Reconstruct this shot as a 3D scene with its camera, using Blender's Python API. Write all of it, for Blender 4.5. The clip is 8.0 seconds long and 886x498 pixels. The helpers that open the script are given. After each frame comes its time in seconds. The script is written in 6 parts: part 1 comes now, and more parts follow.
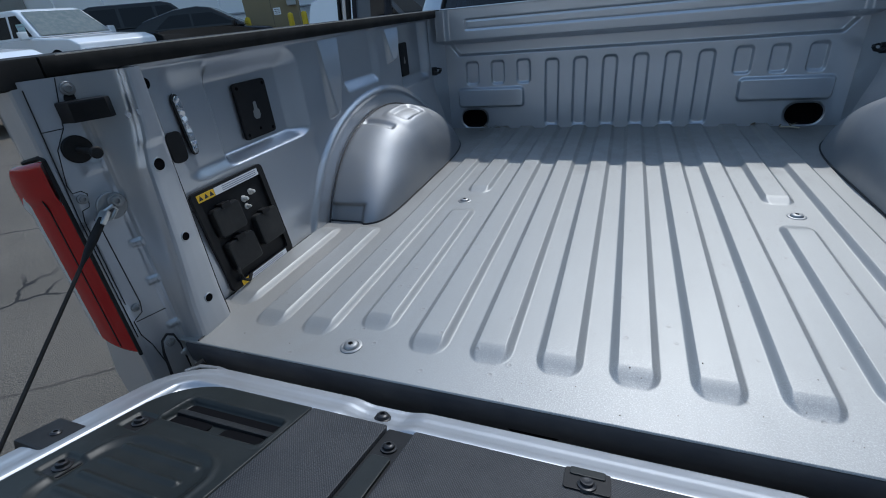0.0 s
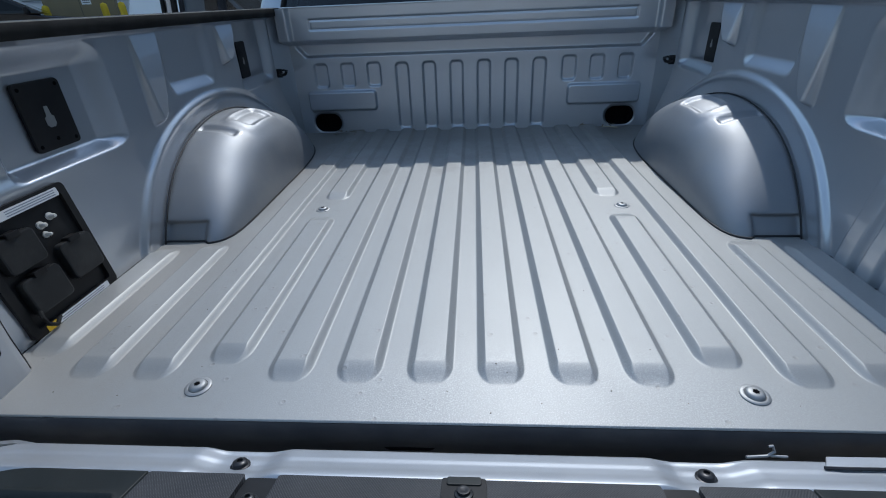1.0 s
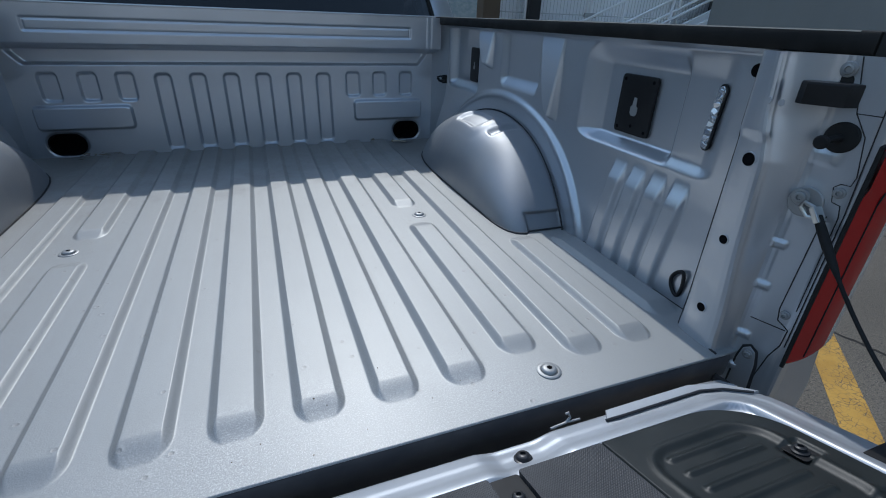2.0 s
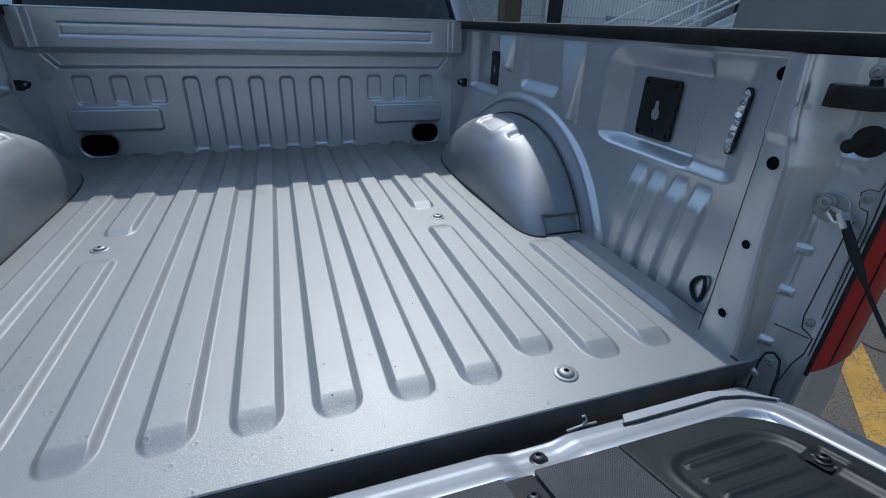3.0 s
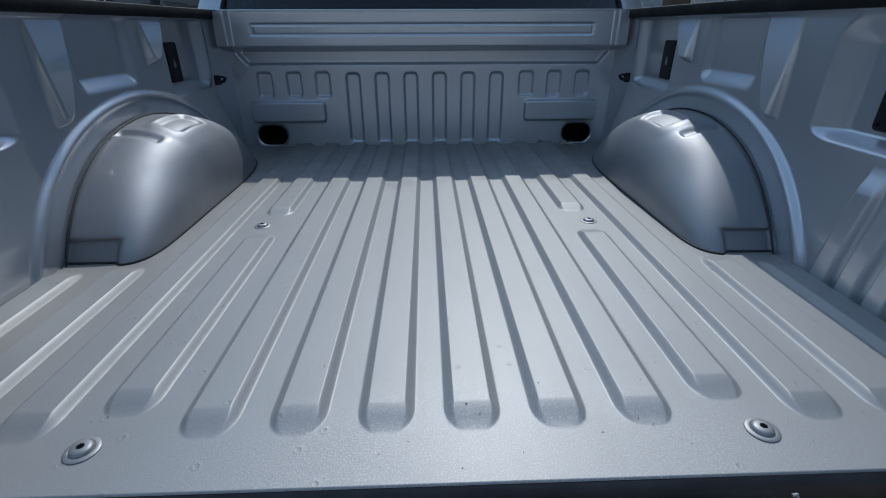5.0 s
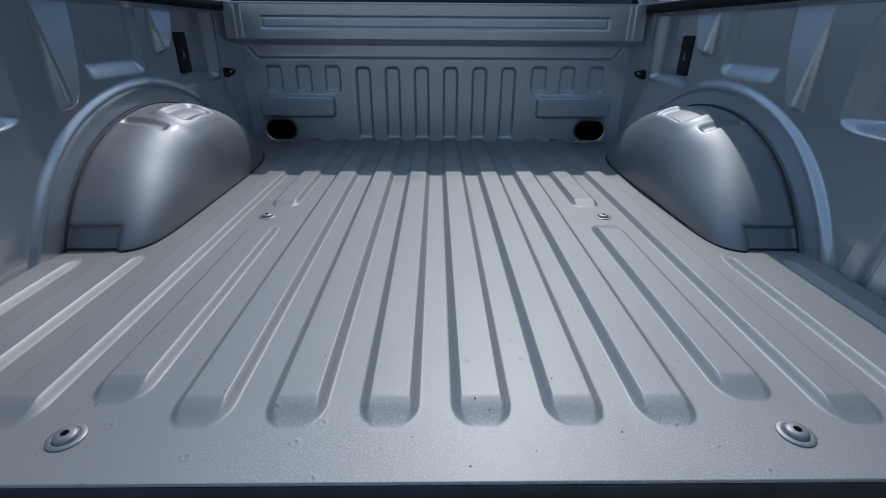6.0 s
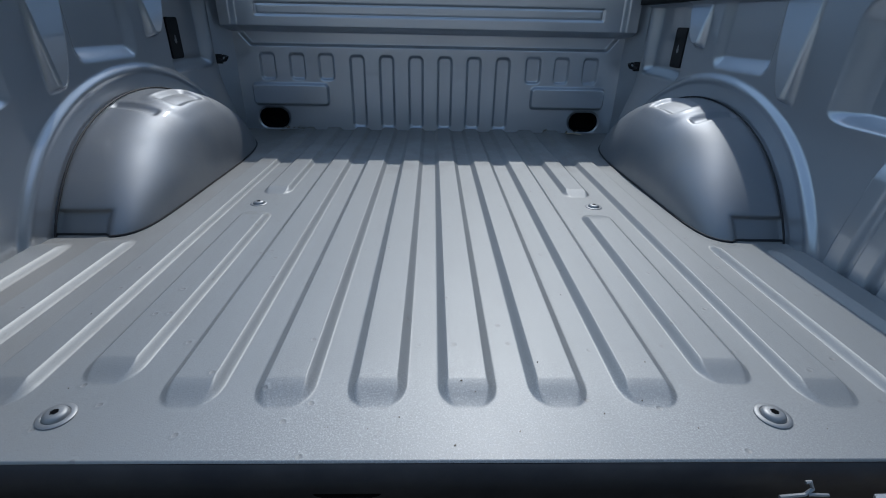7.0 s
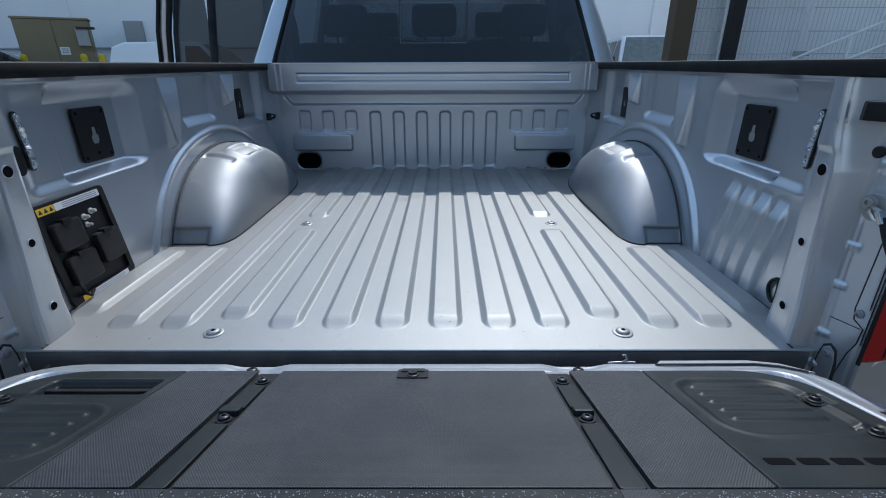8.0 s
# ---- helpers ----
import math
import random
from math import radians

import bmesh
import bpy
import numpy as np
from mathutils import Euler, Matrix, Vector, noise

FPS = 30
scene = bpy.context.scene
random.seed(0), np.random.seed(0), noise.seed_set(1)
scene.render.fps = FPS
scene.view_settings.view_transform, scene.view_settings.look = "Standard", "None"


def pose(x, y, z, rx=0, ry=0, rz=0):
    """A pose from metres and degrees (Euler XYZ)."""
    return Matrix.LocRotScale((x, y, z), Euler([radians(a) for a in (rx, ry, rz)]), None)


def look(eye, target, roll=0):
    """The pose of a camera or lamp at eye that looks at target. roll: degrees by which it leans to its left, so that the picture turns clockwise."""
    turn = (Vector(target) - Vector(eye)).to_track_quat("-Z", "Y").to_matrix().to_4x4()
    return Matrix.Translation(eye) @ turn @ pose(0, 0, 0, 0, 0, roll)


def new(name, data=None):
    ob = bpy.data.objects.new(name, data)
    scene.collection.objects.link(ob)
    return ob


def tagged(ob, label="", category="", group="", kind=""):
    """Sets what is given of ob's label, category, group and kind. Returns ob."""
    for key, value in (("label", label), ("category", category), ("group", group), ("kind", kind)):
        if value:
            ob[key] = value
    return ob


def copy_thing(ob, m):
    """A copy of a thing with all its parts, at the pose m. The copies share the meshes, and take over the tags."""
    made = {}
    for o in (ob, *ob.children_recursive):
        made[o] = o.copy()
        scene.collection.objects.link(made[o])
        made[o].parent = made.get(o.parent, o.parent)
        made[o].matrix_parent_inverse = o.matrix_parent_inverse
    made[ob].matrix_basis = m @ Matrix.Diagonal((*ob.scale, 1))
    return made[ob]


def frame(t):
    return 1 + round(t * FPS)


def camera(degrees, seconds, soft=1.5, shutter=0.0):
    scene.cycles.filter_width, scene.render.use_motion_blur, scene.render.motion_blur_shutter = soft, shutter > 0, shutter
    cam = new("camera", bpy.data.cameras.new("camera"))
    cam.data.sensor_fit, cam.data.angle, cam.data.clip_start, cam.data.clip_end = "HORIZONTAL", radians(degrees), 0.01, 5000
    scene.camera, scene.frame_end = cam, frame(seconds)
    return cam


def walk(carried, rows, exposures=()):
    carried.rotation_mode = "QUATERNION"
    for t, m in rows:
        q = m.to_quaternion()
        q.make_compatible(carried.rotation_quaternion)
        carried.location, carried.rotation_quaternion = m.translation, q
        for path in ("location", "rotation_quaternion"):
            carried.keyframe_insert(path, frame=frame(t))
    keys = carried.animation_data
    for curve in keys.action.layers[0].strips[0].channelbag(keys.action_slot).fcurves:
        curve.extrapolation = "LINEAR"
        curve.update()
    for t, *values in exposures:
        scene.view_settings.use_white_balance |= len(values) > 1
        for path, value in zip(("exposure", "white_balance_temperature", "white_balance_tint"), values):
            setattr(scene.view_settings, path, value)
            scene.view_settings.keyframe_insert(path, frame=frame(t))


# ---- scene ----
cam = camera(87.6, 8.0, soft=1.0)
PATH = [
    (0, (0.007, -0.513, 1.458), (-0.674, 1.125, 0.533), -5.9),
    (0.5, (0.011, -0.498, 1.455), (-0.52, 1.187, 0.518), -5.0),
    (1, (0.019, -0.476, 1.452), (-0.122, 1.278, 0.502), -2.6),
    (1.5, (0.025, -0.453, 1.449), (0.338, 1.284, 0.509), 0.3),
    (1.7, (0.029, -0.445, 1.444), (0.491, 1.267, 0.519), 1.2),
    (2.25, (0.032, -0.449, 1.443), (0.775, 1.19, 0.565), 2.6),
    (2.8, (0.031, -0.452, 1.443), (0.717, 1.211, 0.569), 2.4),
    (3, (0.027, -0.454, 1.443), (0.621, 1.239, 0.559), 2.0),
    (3.5, (0.014, -0.471, 1.446), (0.325, 1.28, 0.532), 0.7),
    (4, (0.004, -0.453, 1.43), (0.164, 1.313, 0.506), -0.0),
    (4.5, (0.004, -0.403, 1.409), (0.102, 1.382, 0.512), -0.3),
    (6, (0.001, -0.347, 1.345), (0.03, 1.464, 0.495), 0.4),
    (6.5, (0.008, -0.338, 1.334), (0.041, 1.462, 0.463), 0.6),
    (7, (0.01, -0.358, 1.339), (0.061, 1.437, 0.46), 1.2),
    (7.2, (0.01, -0.406, 1.358), (0.069, 1.391, 0.483), 0.9),
    (7.5, (0.011, -0.522, 1.403), (0.077, 1.29, 0.558), 0.6),
    (7.7, (0.026, -0.616, 1.419), (0.064, 1.214, 0.614), -0.1),
    (8, (0.059, -0.797, 1.441), (0.051, 1.059, 0.698), -0.2),
]
walk(cam, [(t, look(eye, target, roll)) for t, eye, target, roll in PATH], exposures=[(0, 0.15, 5980, 9), (1.5, 0.13, 5980, 9), (3, 0.14, 5980, 9), (3.5, 0.00, 5980, 9), (4.5, -0.01, 5980, 9), (6, -0.30, 5980, 9), (7.2, -0.18, 5980, 9), (7.5, -0.10, 5980, 9), (7.7, 0.20, 5980, 9), (8, 0.36, 5980, 9)])

# ---------------------------------------------------------------- light
SUN_EL, SUN_AZ = 49.5, 10.5          # degrees above the horizon; clockwise from straight ahead of the truck
world = bpy.data.worlds.new("sky")
scene.world = world
world.use_nodes = True
wn = world.node_tree
sky = wn.nodes.new("ShaderNodeTexSky")
sky.sky_type = "NISHITA"
sky.sun_disc = False
sky.sun_elevation = radians(SUN_EL)
sky.sun_rotation = radians(SUN_AZ)
sky.air_density, sky.dust_density, sky.ozone_density = 1.7, 0.6, 1.0
wn.nodes["Background"].inputs["Strength"].default_value = 0.15
wn.links.new(sky.outputs["Color"], wn.nodes["Background"].inputs["Color"])

sun_data = bpy.data.lights.new("sun", "SUN")
sun_data.energy, sun_data.angle, sun_data.color = 2.0, radians(0.55), (1.0, 0.965, 0.91)
sun = new("sun", sun_data)
sun_way = Vector((math.sin(radians(SUN_AZ)) * math.cos(radians(SUN_EL)),
                  math.cos(radians(SUN_AZ)) * math.cos(radians(SUN_EL)), math.sin(radians(SUN_EL))))
sun.matrix_world = look(sun_way * 40, (0, 0, 0))


# ---------------------------------------------------------------- materials
def material(name, color, rough=0.5, metal=0.0, coat=0.0, coat_rough=0.05, spec=0.5):
    m = bpy.data.materials.new(name)
    m.use_nodes = True
    b = m.node_tree.nodes["Principled BSDF"]
    b.inputs["Base Color"].default_value = (*color, 1)
    b.inputs["Roughness"].default_value = rough
    b.inputs["Metallic"].default_value = metal
    b.inputs["Coat Weight"].default_value = coat
    b.inputs["Coat Roughness"].default_value = coat_rough
    b.inputs["Specular IOR Level"].default_value = spec
    return m


def node(m, kind, **values):
    n = m.node_tree.nodes.new(kind)
    for key, value in values.items():
        n.inputs[key.replace("_", " ")].default_value = value
    return n


def link(m, a, b):
    m.node_tree.links.new(a, b)


def bsdf(m):
    return m.node_tree.nodes["Principled BSDF"]


def coords(m, scale=(1, 1, 1), space="Object"):
    t = m.node_tree.nodes.new("ShaderNodeTexCoord")
    mp = m.node_tree.nodes.new("ShaderNodeMapping")
    mp.inputs["Scale"].default_value = scale
    link(m, t.outputs[space], mp.inputs["Vector"])
    return mp.outputs["Vector"]


def noise_of(m, vec, scale, detail=4.0, rough=0.55):
    n = node(m, "ShaderNodeTexNoise", Scale=scale, Detail=detail, Roughness=rough)
    link(m, vec, n.inputs["Vector"])
    return n.outputs["Fac"]


def ramp(m, fac, stops):
    r = m.node_tree.nodes.new("ShaderNodeValToRGB")
    e = r.color_ramp.elements
    while len(e) < len(stops):
        e.new(0.5)
    for el, (pos, c) in zip(e, stops):
        el.position = pos
        el.color = (*c, 1) if not isinstance(c, (int, float)) else (c, c, c, 1)
    link(m, fac, r.inputs["Fac"])
    return r.outputs["Color"]


def mix(m, fac, a, b, blend="MIX"):
    x = m.node_tree.nodes.new("ShaderNodeMix")
    x.data_type, x.blend_type = "RGBA", blend
    for sock, v in ((x.inputs["Factor"], fac), (x.inputs["A"], a), (x.inputs["B"], b)):
        if isinstance(v, bpy.types.NodeSocket):
            link(m, v, sock)
        elif isinstance(v, tuple):
            sock.default_value = (*v, 1)
        else:
            sock.default_value = v
    return x.outputs["Result"]


def bump(m, height, strength=0.2, distance=0.002):
    b = node(m, "ShaderNodeBump", Strength=strength, Distance=distance)
    link(m, height, b.inputs["Height"])
    link(m, b.outputs["Normal"], bsdf(m).inputs["Normal"])


def silver_paint(name, dust=0.08, rough=0.31, metal=0.74, coat=1.0, tone=1.0):
    """Metallic silver paint under clear coat, with fine flake, dust film and faint grime."""
    m = material(name, (0.45, 0.47, 0.50), rough, metal, coat, 0.03)
    v = coords(m)
    flake = ramp(m, noise_of(m, v, 2600, 1, 0.5), [(0.3, (0.465 * tone, 0.490 * tone, 0.523 * tone)), (0.7, (0.550 * tone, 0.578 * tone, 0.616 * tone))])
    film = ramp(m, noise_of(m, v, 5.5, 6, 0.62), [(0.38, 0.0), (0.72, dust)])
    d = film
    link(m, mix(m, d, flake, (0.33, 0.315, 0.29)), bsdf(m).inputs["Base Color"])
    link(m, ramp(m, noise_of(m, v, 9, 5, 0.6), [(0.3, rough - 0.03), (0.75, rough + 0.07)]), bsdf(m).inputs["Roughness"])
    sub = m.node_tree.nodes.new("ShaderNodeMath")
    sub.operation = "MULTIPLY_ADD"
    link(m, d, sub.inputs[0])
    sub.inputs[1].default_value, sub.inputs[2].default_value = -0.9, metal
    link(m, sub.outputs[0], bsdf(m).inputs["Metallic"])
    bump(m, noise_of(m, v, 38, 1, 0.5), 0.03, 0.0012)
    return m


def floor_paint(name):
    """The bed's painted floor: satin silver under a thin film of dust, browner along its left side, darkened at its
    front, pitted at its rear middle.
    """
    m = material(name, (0.33, 0.34, 0.36), 0.5, 0.7, 0.26, 0.38)
    v = coords(m)
    sep = m.node_tree.nodes.new("ShaderNodeSeparateXYZ")
    link(m, v, sep.inputs[0])
    away = m.node_tree.nodes.new("ShaderNodeMath")
    away.operation = "MULTIPLY"
    away.inputs[1].default_value = -1.0
    link(m, sep.outputs["X"], away.inputs[0])
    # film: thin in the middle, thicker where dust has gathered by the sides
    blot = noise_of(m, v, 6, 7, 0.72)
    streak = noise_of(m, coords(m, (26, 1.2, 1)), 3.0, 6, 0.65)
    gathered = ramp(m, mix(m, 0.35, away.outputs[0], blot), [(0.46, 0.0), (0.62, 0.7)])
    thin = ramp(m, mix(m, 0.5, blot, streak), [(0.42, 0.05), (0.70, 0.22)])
    # dust colour set by height for rib contrast: full between ribs, faint on tops
    between_ribs = ramp(m, sep.outputs["Z"], [(0.0015, 1.0), (0.0045, 0.12)])
    gathered = mix(m, 1.0, gathered, between_ribs, "MULTIPLY")
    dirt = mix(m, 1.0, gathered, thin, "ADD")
    # front end: dirt, with the bulkhead's shade also darkened into the colour
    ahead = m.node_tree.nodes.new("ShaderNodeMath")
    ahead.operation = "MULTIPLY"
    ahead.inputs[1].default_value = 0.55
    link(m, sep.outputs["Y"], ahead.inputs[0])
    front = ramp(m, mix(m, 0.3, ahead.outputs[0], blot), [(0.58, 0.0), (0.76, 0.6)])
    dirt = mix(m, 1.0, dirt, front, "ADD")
    base = ramp(m, noise_of(m, v, 1500, 2, 0.6), [(0.2, (0.262, 0.267, 0.262)), (0.8, (0.395, 0.402, 0.396))])
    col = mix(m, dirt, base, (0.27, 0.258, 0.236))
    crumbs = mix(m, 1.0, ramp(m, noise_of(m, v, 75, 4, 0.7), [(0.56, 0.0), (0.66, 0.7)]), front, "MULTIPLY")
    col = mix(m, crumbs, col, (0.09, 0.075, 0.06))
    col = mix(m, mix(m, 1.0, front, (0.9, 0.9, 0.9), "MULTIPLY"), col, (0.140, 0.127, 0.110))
    # fine grit everywhere, dense small pits at rear middle with sun glare painted in
    grit = ramp(m, noise_of(m, v, 330, 3, 0.7), [(0.60, 0.0), (0.72, 0.35)])
    col = mix(m, grit, col, (0.50, 0.49, 0.47))
    dark = ramp(m, noise_of(m, v, 520, 2, 0.6), [(0.30, 0.30), (0.38, 0.0)])
    col = mix(m, dark, col, (0.12, 0.115, 0.11))
    off = m.node_tree.nodes.new("ShaderNodeMapping")
    off.inputs["Location"].default_value = (-0.12 / 0.55, -0.03 / 0.16, 0)
    off.inputs["Scale"].default_value = (1 / 0.55, 1 / 0.16, 0)
    link(m, v, off.inputs["Vector"])
    far = m.node_tree.nodes.new("ShaderNodeVectorMath")
    far.operation = "LENGTH"
    link(m, off.outputs["Vector"], far.inputs[0])
    worn = ramp(m, far.outputs["Value"], [(0.25, 1.0), (1.0, 0.0)])
    pits = ramp(m, noise_of(m, v, 380, 4, 0.8), [(0.50, 0.0), (0.62, 0.7)])
    pit = mix(m, 1.0, pits, worn, "MULTIPLY")
    col = mix(m, pit, col, (0.60, 0.60, 0.60))
    low = ramp(m, noise_of(m, v, 260, 4, 0.8), [(0.36, 0.3), (0.44, 0.0)])
    col = mix(m, mix(m, 1.0, low, worn, "MULTIPLY"), col, (0.20, 0.195, 0.19))
    rust = ramp(m, noise_of(m, v, 150, 3, 0.8), [(0.70, 0.0), (0.72, 0.6)])
    col = mix(m, mix(m, 1.0, rust, worn, "MULTIPLY"), col, (0.13, 0.085, 0.05))
    # sparse dried drops and small round dents
    spots = m.node_tree.nodes.new("ShaderNodeTexVoronoi")
    spots.inputs["Scale"].default_value = 12
    spots.voronoi_dimensions = "2D"
    link(m, v, spots.inputs["Vector"])
    drop = ramp(m, spots.outputs["Distance"], [(0.035, 0.35), (0.055, 0.0)])
    keep = ramp(m, noise_of(m, v, 5, 2, 0.5), [(0.47, 0.0), (0.50, 1.0)])
    col = mix(m, mix(m, 1.0, drop, keep, "MULTIPLY"), col, (0.24, 0.225, 0.20))
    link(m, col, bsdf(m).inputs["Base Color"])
    link(m, ramp(m, mix(m, 0.5, dirt, grit), [(0.05, 0.57), (0.5, 0.70)]), bsdf(m).inputs["Roughness"])
    mt = m.node_tree.nodes.new("ShaderNodeMath")
    mt.operation = "MULTIPLY_ADD"
    link(m, dirt, mt.inputs[0])
    mt.inputs[1].default_value, mt.inputs[2].default_value = -0.5, 0.54
    link(m, mt.outputs[0], bsdf(m).inputs["Metallic"])
    ring = ramp(m, spots.outputs["Distance"], [(0.02, 0.12), (0.05, 0.95), (0.10, 0.5)])
    dent = mix(m, keep, (0.5, 0.5, 0.5), ring)
    fine = mix(m, mix(m, 1.0, worn, (0.6, 0.6, 0.6), "MULTIPLY"), noise_of(m, v, 420, 3, 0.6), pits)
    bump(m, mix(m, 0.30, dent, fine), 0.46, 0.0016)
    return m


def plastic(name, color, rough=0.5, grain=420, depth=0.25, dust=0.12):
    """Moulded plastic with a fine grain and a little dust."""
    m = material(name, color, rough, spec=0.3)
    v = coords(m)
    film = ramp(m, noise_of(m, v, 7, 6, 0.65), [(0.4, 0.0), (0.75, dust)])
    link(m, mix(m, film, color, (0.33, 0.31, 0.28)), bsdf(m).inputs["Base Color"])
    link(m, ramp(m, noise_of(m, v, 11, 4, 0.6), [(0.3, rough - 0.08), (0.8, rough + 0.12)]), bsdf(m).inputs["Roughness"])
    bump(m, noise_of(m, v, grain, 2, 0.5), depth, 0.0006)
    return m


def woven(name, color):
    """Dark plastic work surface with a fine pressed weave of small diamonds."""
    m = material(name, color, 0.45, spec=0.36)
    v = coords(m)
    w = []
    for turn in (1, -1):
        mp = m.node_tree.nodes.new("ShaderNodeMapping")
        mp.inputs["Rotation"].default_value = (0, 0, radians(38 * turn))
        link(m, v, mp.inputs["Vector"])
        wave = node(m, "ShaderNodeTexWave", Scale=118.0)
        link(m, mp.outputs["Vector"], wave.inputs["Vector"])
        w.append(wave.outputs["Fac"])
    weave = mix(m, 1.0, w[0], w[1], "MULTIPLY")
    film = ramp(m, noise_of(m, v, 6, 6, 0.65), [(0.38, 0.0), (0.75, 0.10)])
    tone = ramp(m, weave, [(0.0, tuple(c * 0.72 for c in color)), (0.6, tuple(c * 1.50 for c in color))])
    link(m, mix(m, film, tone, (0.30, 0.29, 0.27)), bsdf(m).inputs["Base Color"])
    bump(m, weave, 0.42, 0.0010)
    return m


def asphalt(name):
    m = material(name, (0.06, 0.058, 0.055), 0.9)
    v = coords(m)
    base = ramp(m, noise_of(m, v, 0.7, 6, 0.6), [(0.3, (0.085, 0.074, 0.060)), (0.75, (0.165, 0.145, 0.117))])
    stone = ramp(m, noise_of(m, v, 150, 4, 0.85), [(0.50, 0.0), (0.60, 0.75)])
    col = mix(m, stone, base, (0.30, 0.265, 0.215))
    pit = ramp(m, noise_of(m, v, 90, 4, 0.85), [(0.40, 0.75), (0.48, 0.0)])
    col = mix(m, pit, col, (0.025, 0.024, 0.022))
    warp = node(m, "ShaderNodeTexNoise", Scale=2.2, Detail=5.0)
    link(m, v, warp.inputs["Vector"])
    off = mix(m, 0.22, v, warp.outputs["Color"], "ADD")
    crack = m.node_tree.nodes.new("ShaderNodeTexVoronoi")
    crack.feature = "DISTANCE_TO_EDGE"
    crack.inputs["Scale"].default_value = 0.85
    link(m, off, crack.inputs["Vector"])
    line = ramp(m, crack.outputs["Distance"], [(0.004, 1.0), (0.011, 0.0)])
    part_of = ramp(m, noise_of(m, v, 0.6, 2, 0.5), [(0.42, 0.0), (0.52, 1.0)])
    gap = mix(m, 1.0, line, part_of, "MULTIPLY")
    col = mix(m, gap, col, (0.012, 0.011, 0.01))
    oil = ramp(m, noise_of(m, v, 1.1, 4, 0.6), [(0.62, 0.0), (0.78, 0.5)])
    link(m, mix(m, oil, col, (0.04, 0.038, 0.036)), bsdf(m).inputs["Base Color"])
    inv = mix(m, gap, noise_of(m, v, 160, 3, 0.6), (0.0, 0.0, 0.0))
    bump(m, inv, 0.9, 0.008)
    return m


def road_paint(name):
    """Worn yellow paint, broken by a net of fine cracks."""
    m = material(name, (0.55, 0.32, 0.05), 0.75)
    v = coords(m)
    warp = node(m, "ShaderNodeTexNoise", Scale=9.0, Detail=4.0)
    link(m, v, warp.inputs["Vector"])
    net = m.node_tree.nodes.new("ShaderNodeTexVoronoi")
    net.feature = "DISTANCE_TO_EDGE"
    net.inputs["Scale"].default_value = 40
    link(m, mix(m, 0.06, v, warp.outputs["Color"], "ADD"), net.inputs["Vector"])
    line = ramp(m, net.outputs["Distance"], [(0.02, 0.9), (0.06, 0.0)])
    some = ramp(m, noise_of(m, v, 7, 3, 0.6), [(0.36, 0.0), (0.52, 1.0)])
    wear = ramp(m, noise_of(m, v, 60, 5, 0.75), [(0.60, 0.0), (0.70, 0.7)])
    tone = ramp(m, noise_of(m, v, 5, 4, 0.6), [(0.3, (0.40, 0.215, 0.035)), (0.7, (0.58, 0.34, 0.065))])
    gone = mix(m, 1.0, mix(m, 1.0, line, some, "MULTIPLY"), wear, "LIGHTEN")
    link(m, mix(m, gone, tone, (0.075, 0.068, 0.058)), bsdf(m).inputs["Base Color"])
    bump(m, mix(m, gone, noise_of(m, v, 170, 3, 0.6), (0.0, 0.0, 0.0)), 0.5, 0.004)
    return m


def wall_paint(name, color, streaks=0.25):
    m = material(name, color, 0.75)
    v = coords(m, (1, 1, 0.12))
    f = ramp(m, noise_of(m, v, 1.4, 6, 0.6), [(0.35, 0.0), (0.8, streaks)])
    link(m, mix(m, f, color, tuple(c * 0.62 for c in color)), bsdf(m).inputs["Base Color"])
    bump(m, noise_of(m, coords(m), 40, 4, 0.6), 0.15, 0.004)
    return m


def glass(name, tint, gloss=0.09, clear=0.5):
    """Vehicle glass: a dark or clear tint to look through under a mirror-smooth face."""
    m = bpy.data.materials.new(name)
    m.use_nodes = True
    t = m.node_tree
    t.nodes.remove(t.nodes["Principled BSDF"])
    tr = t.nodes.new("ShaderNodeBsdfTransparent")
    tr.inputs["Color"].default_value = (*tint, 1)
    gl = t.nodes.new("ShaderNodeBsdfGlossy")
    gl.inputs["Roughness"].default_value = 0.03
    fr = t.nodes.new("ShaderNodeFresnel")
    fr.inputs["IOR"].default_value = 1.6
    mx = t.nodes.new("ShaderNodeMixShader")
    t.links.new(fr.outputs["Fac"], mx.inputs["Fac"])
    t.links.new(tr.outputs["BSDF"], mx.inputs[1])
    t.links.new(gl.outputs["BSDF"], mx.inputs[2])
    t.links.new(mx.outputs["Shader"], t.nodes["Material Output"].inputs["Surface"])
    return m


SILVER = silver_paint("silver_metallic_paint")
SILVER_DUSTY = silver_paint("dusty_silver_paint", 0.42, 0.53, 0.80, 0.10, 0.57)
SILVER_GATE = silver_paint("satin_gate_paint", 0.12, 0.46, 0.72, 0.35, 0.85)
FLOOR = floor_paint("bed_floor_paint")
RAIL = plastic("black_rail_cap", (0.010, 0.010, 0.0095), 0.66, 500, 0.4, 0.05)
RAIL.node_tree.nodes["Principled BSDF"].inputs["Specular IOR Level"].default_value = 0.22
BLACK = plastic("black_plastic", (0.008, 0.008, 0.009), 0.45, 600, 0.2, 0.04)
RUBBER = plastic("black_rubber", (0.009, 0.009, 0.009), 0.7, 300, 0.2, 0.05)
# near black, standing in for the shade inside holes and recesses
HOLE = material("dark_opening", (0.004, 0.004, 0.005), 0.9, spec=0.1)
GATE_PLASTIC = plastic("charcoal_gate_plastic", (0.011, 0.0145, 0.0145), 0.44, 700, 0.22, 0.04)
GATE_WEAVE = woven("woven_gate_surface", (0.023, 0.0255, 0.030))
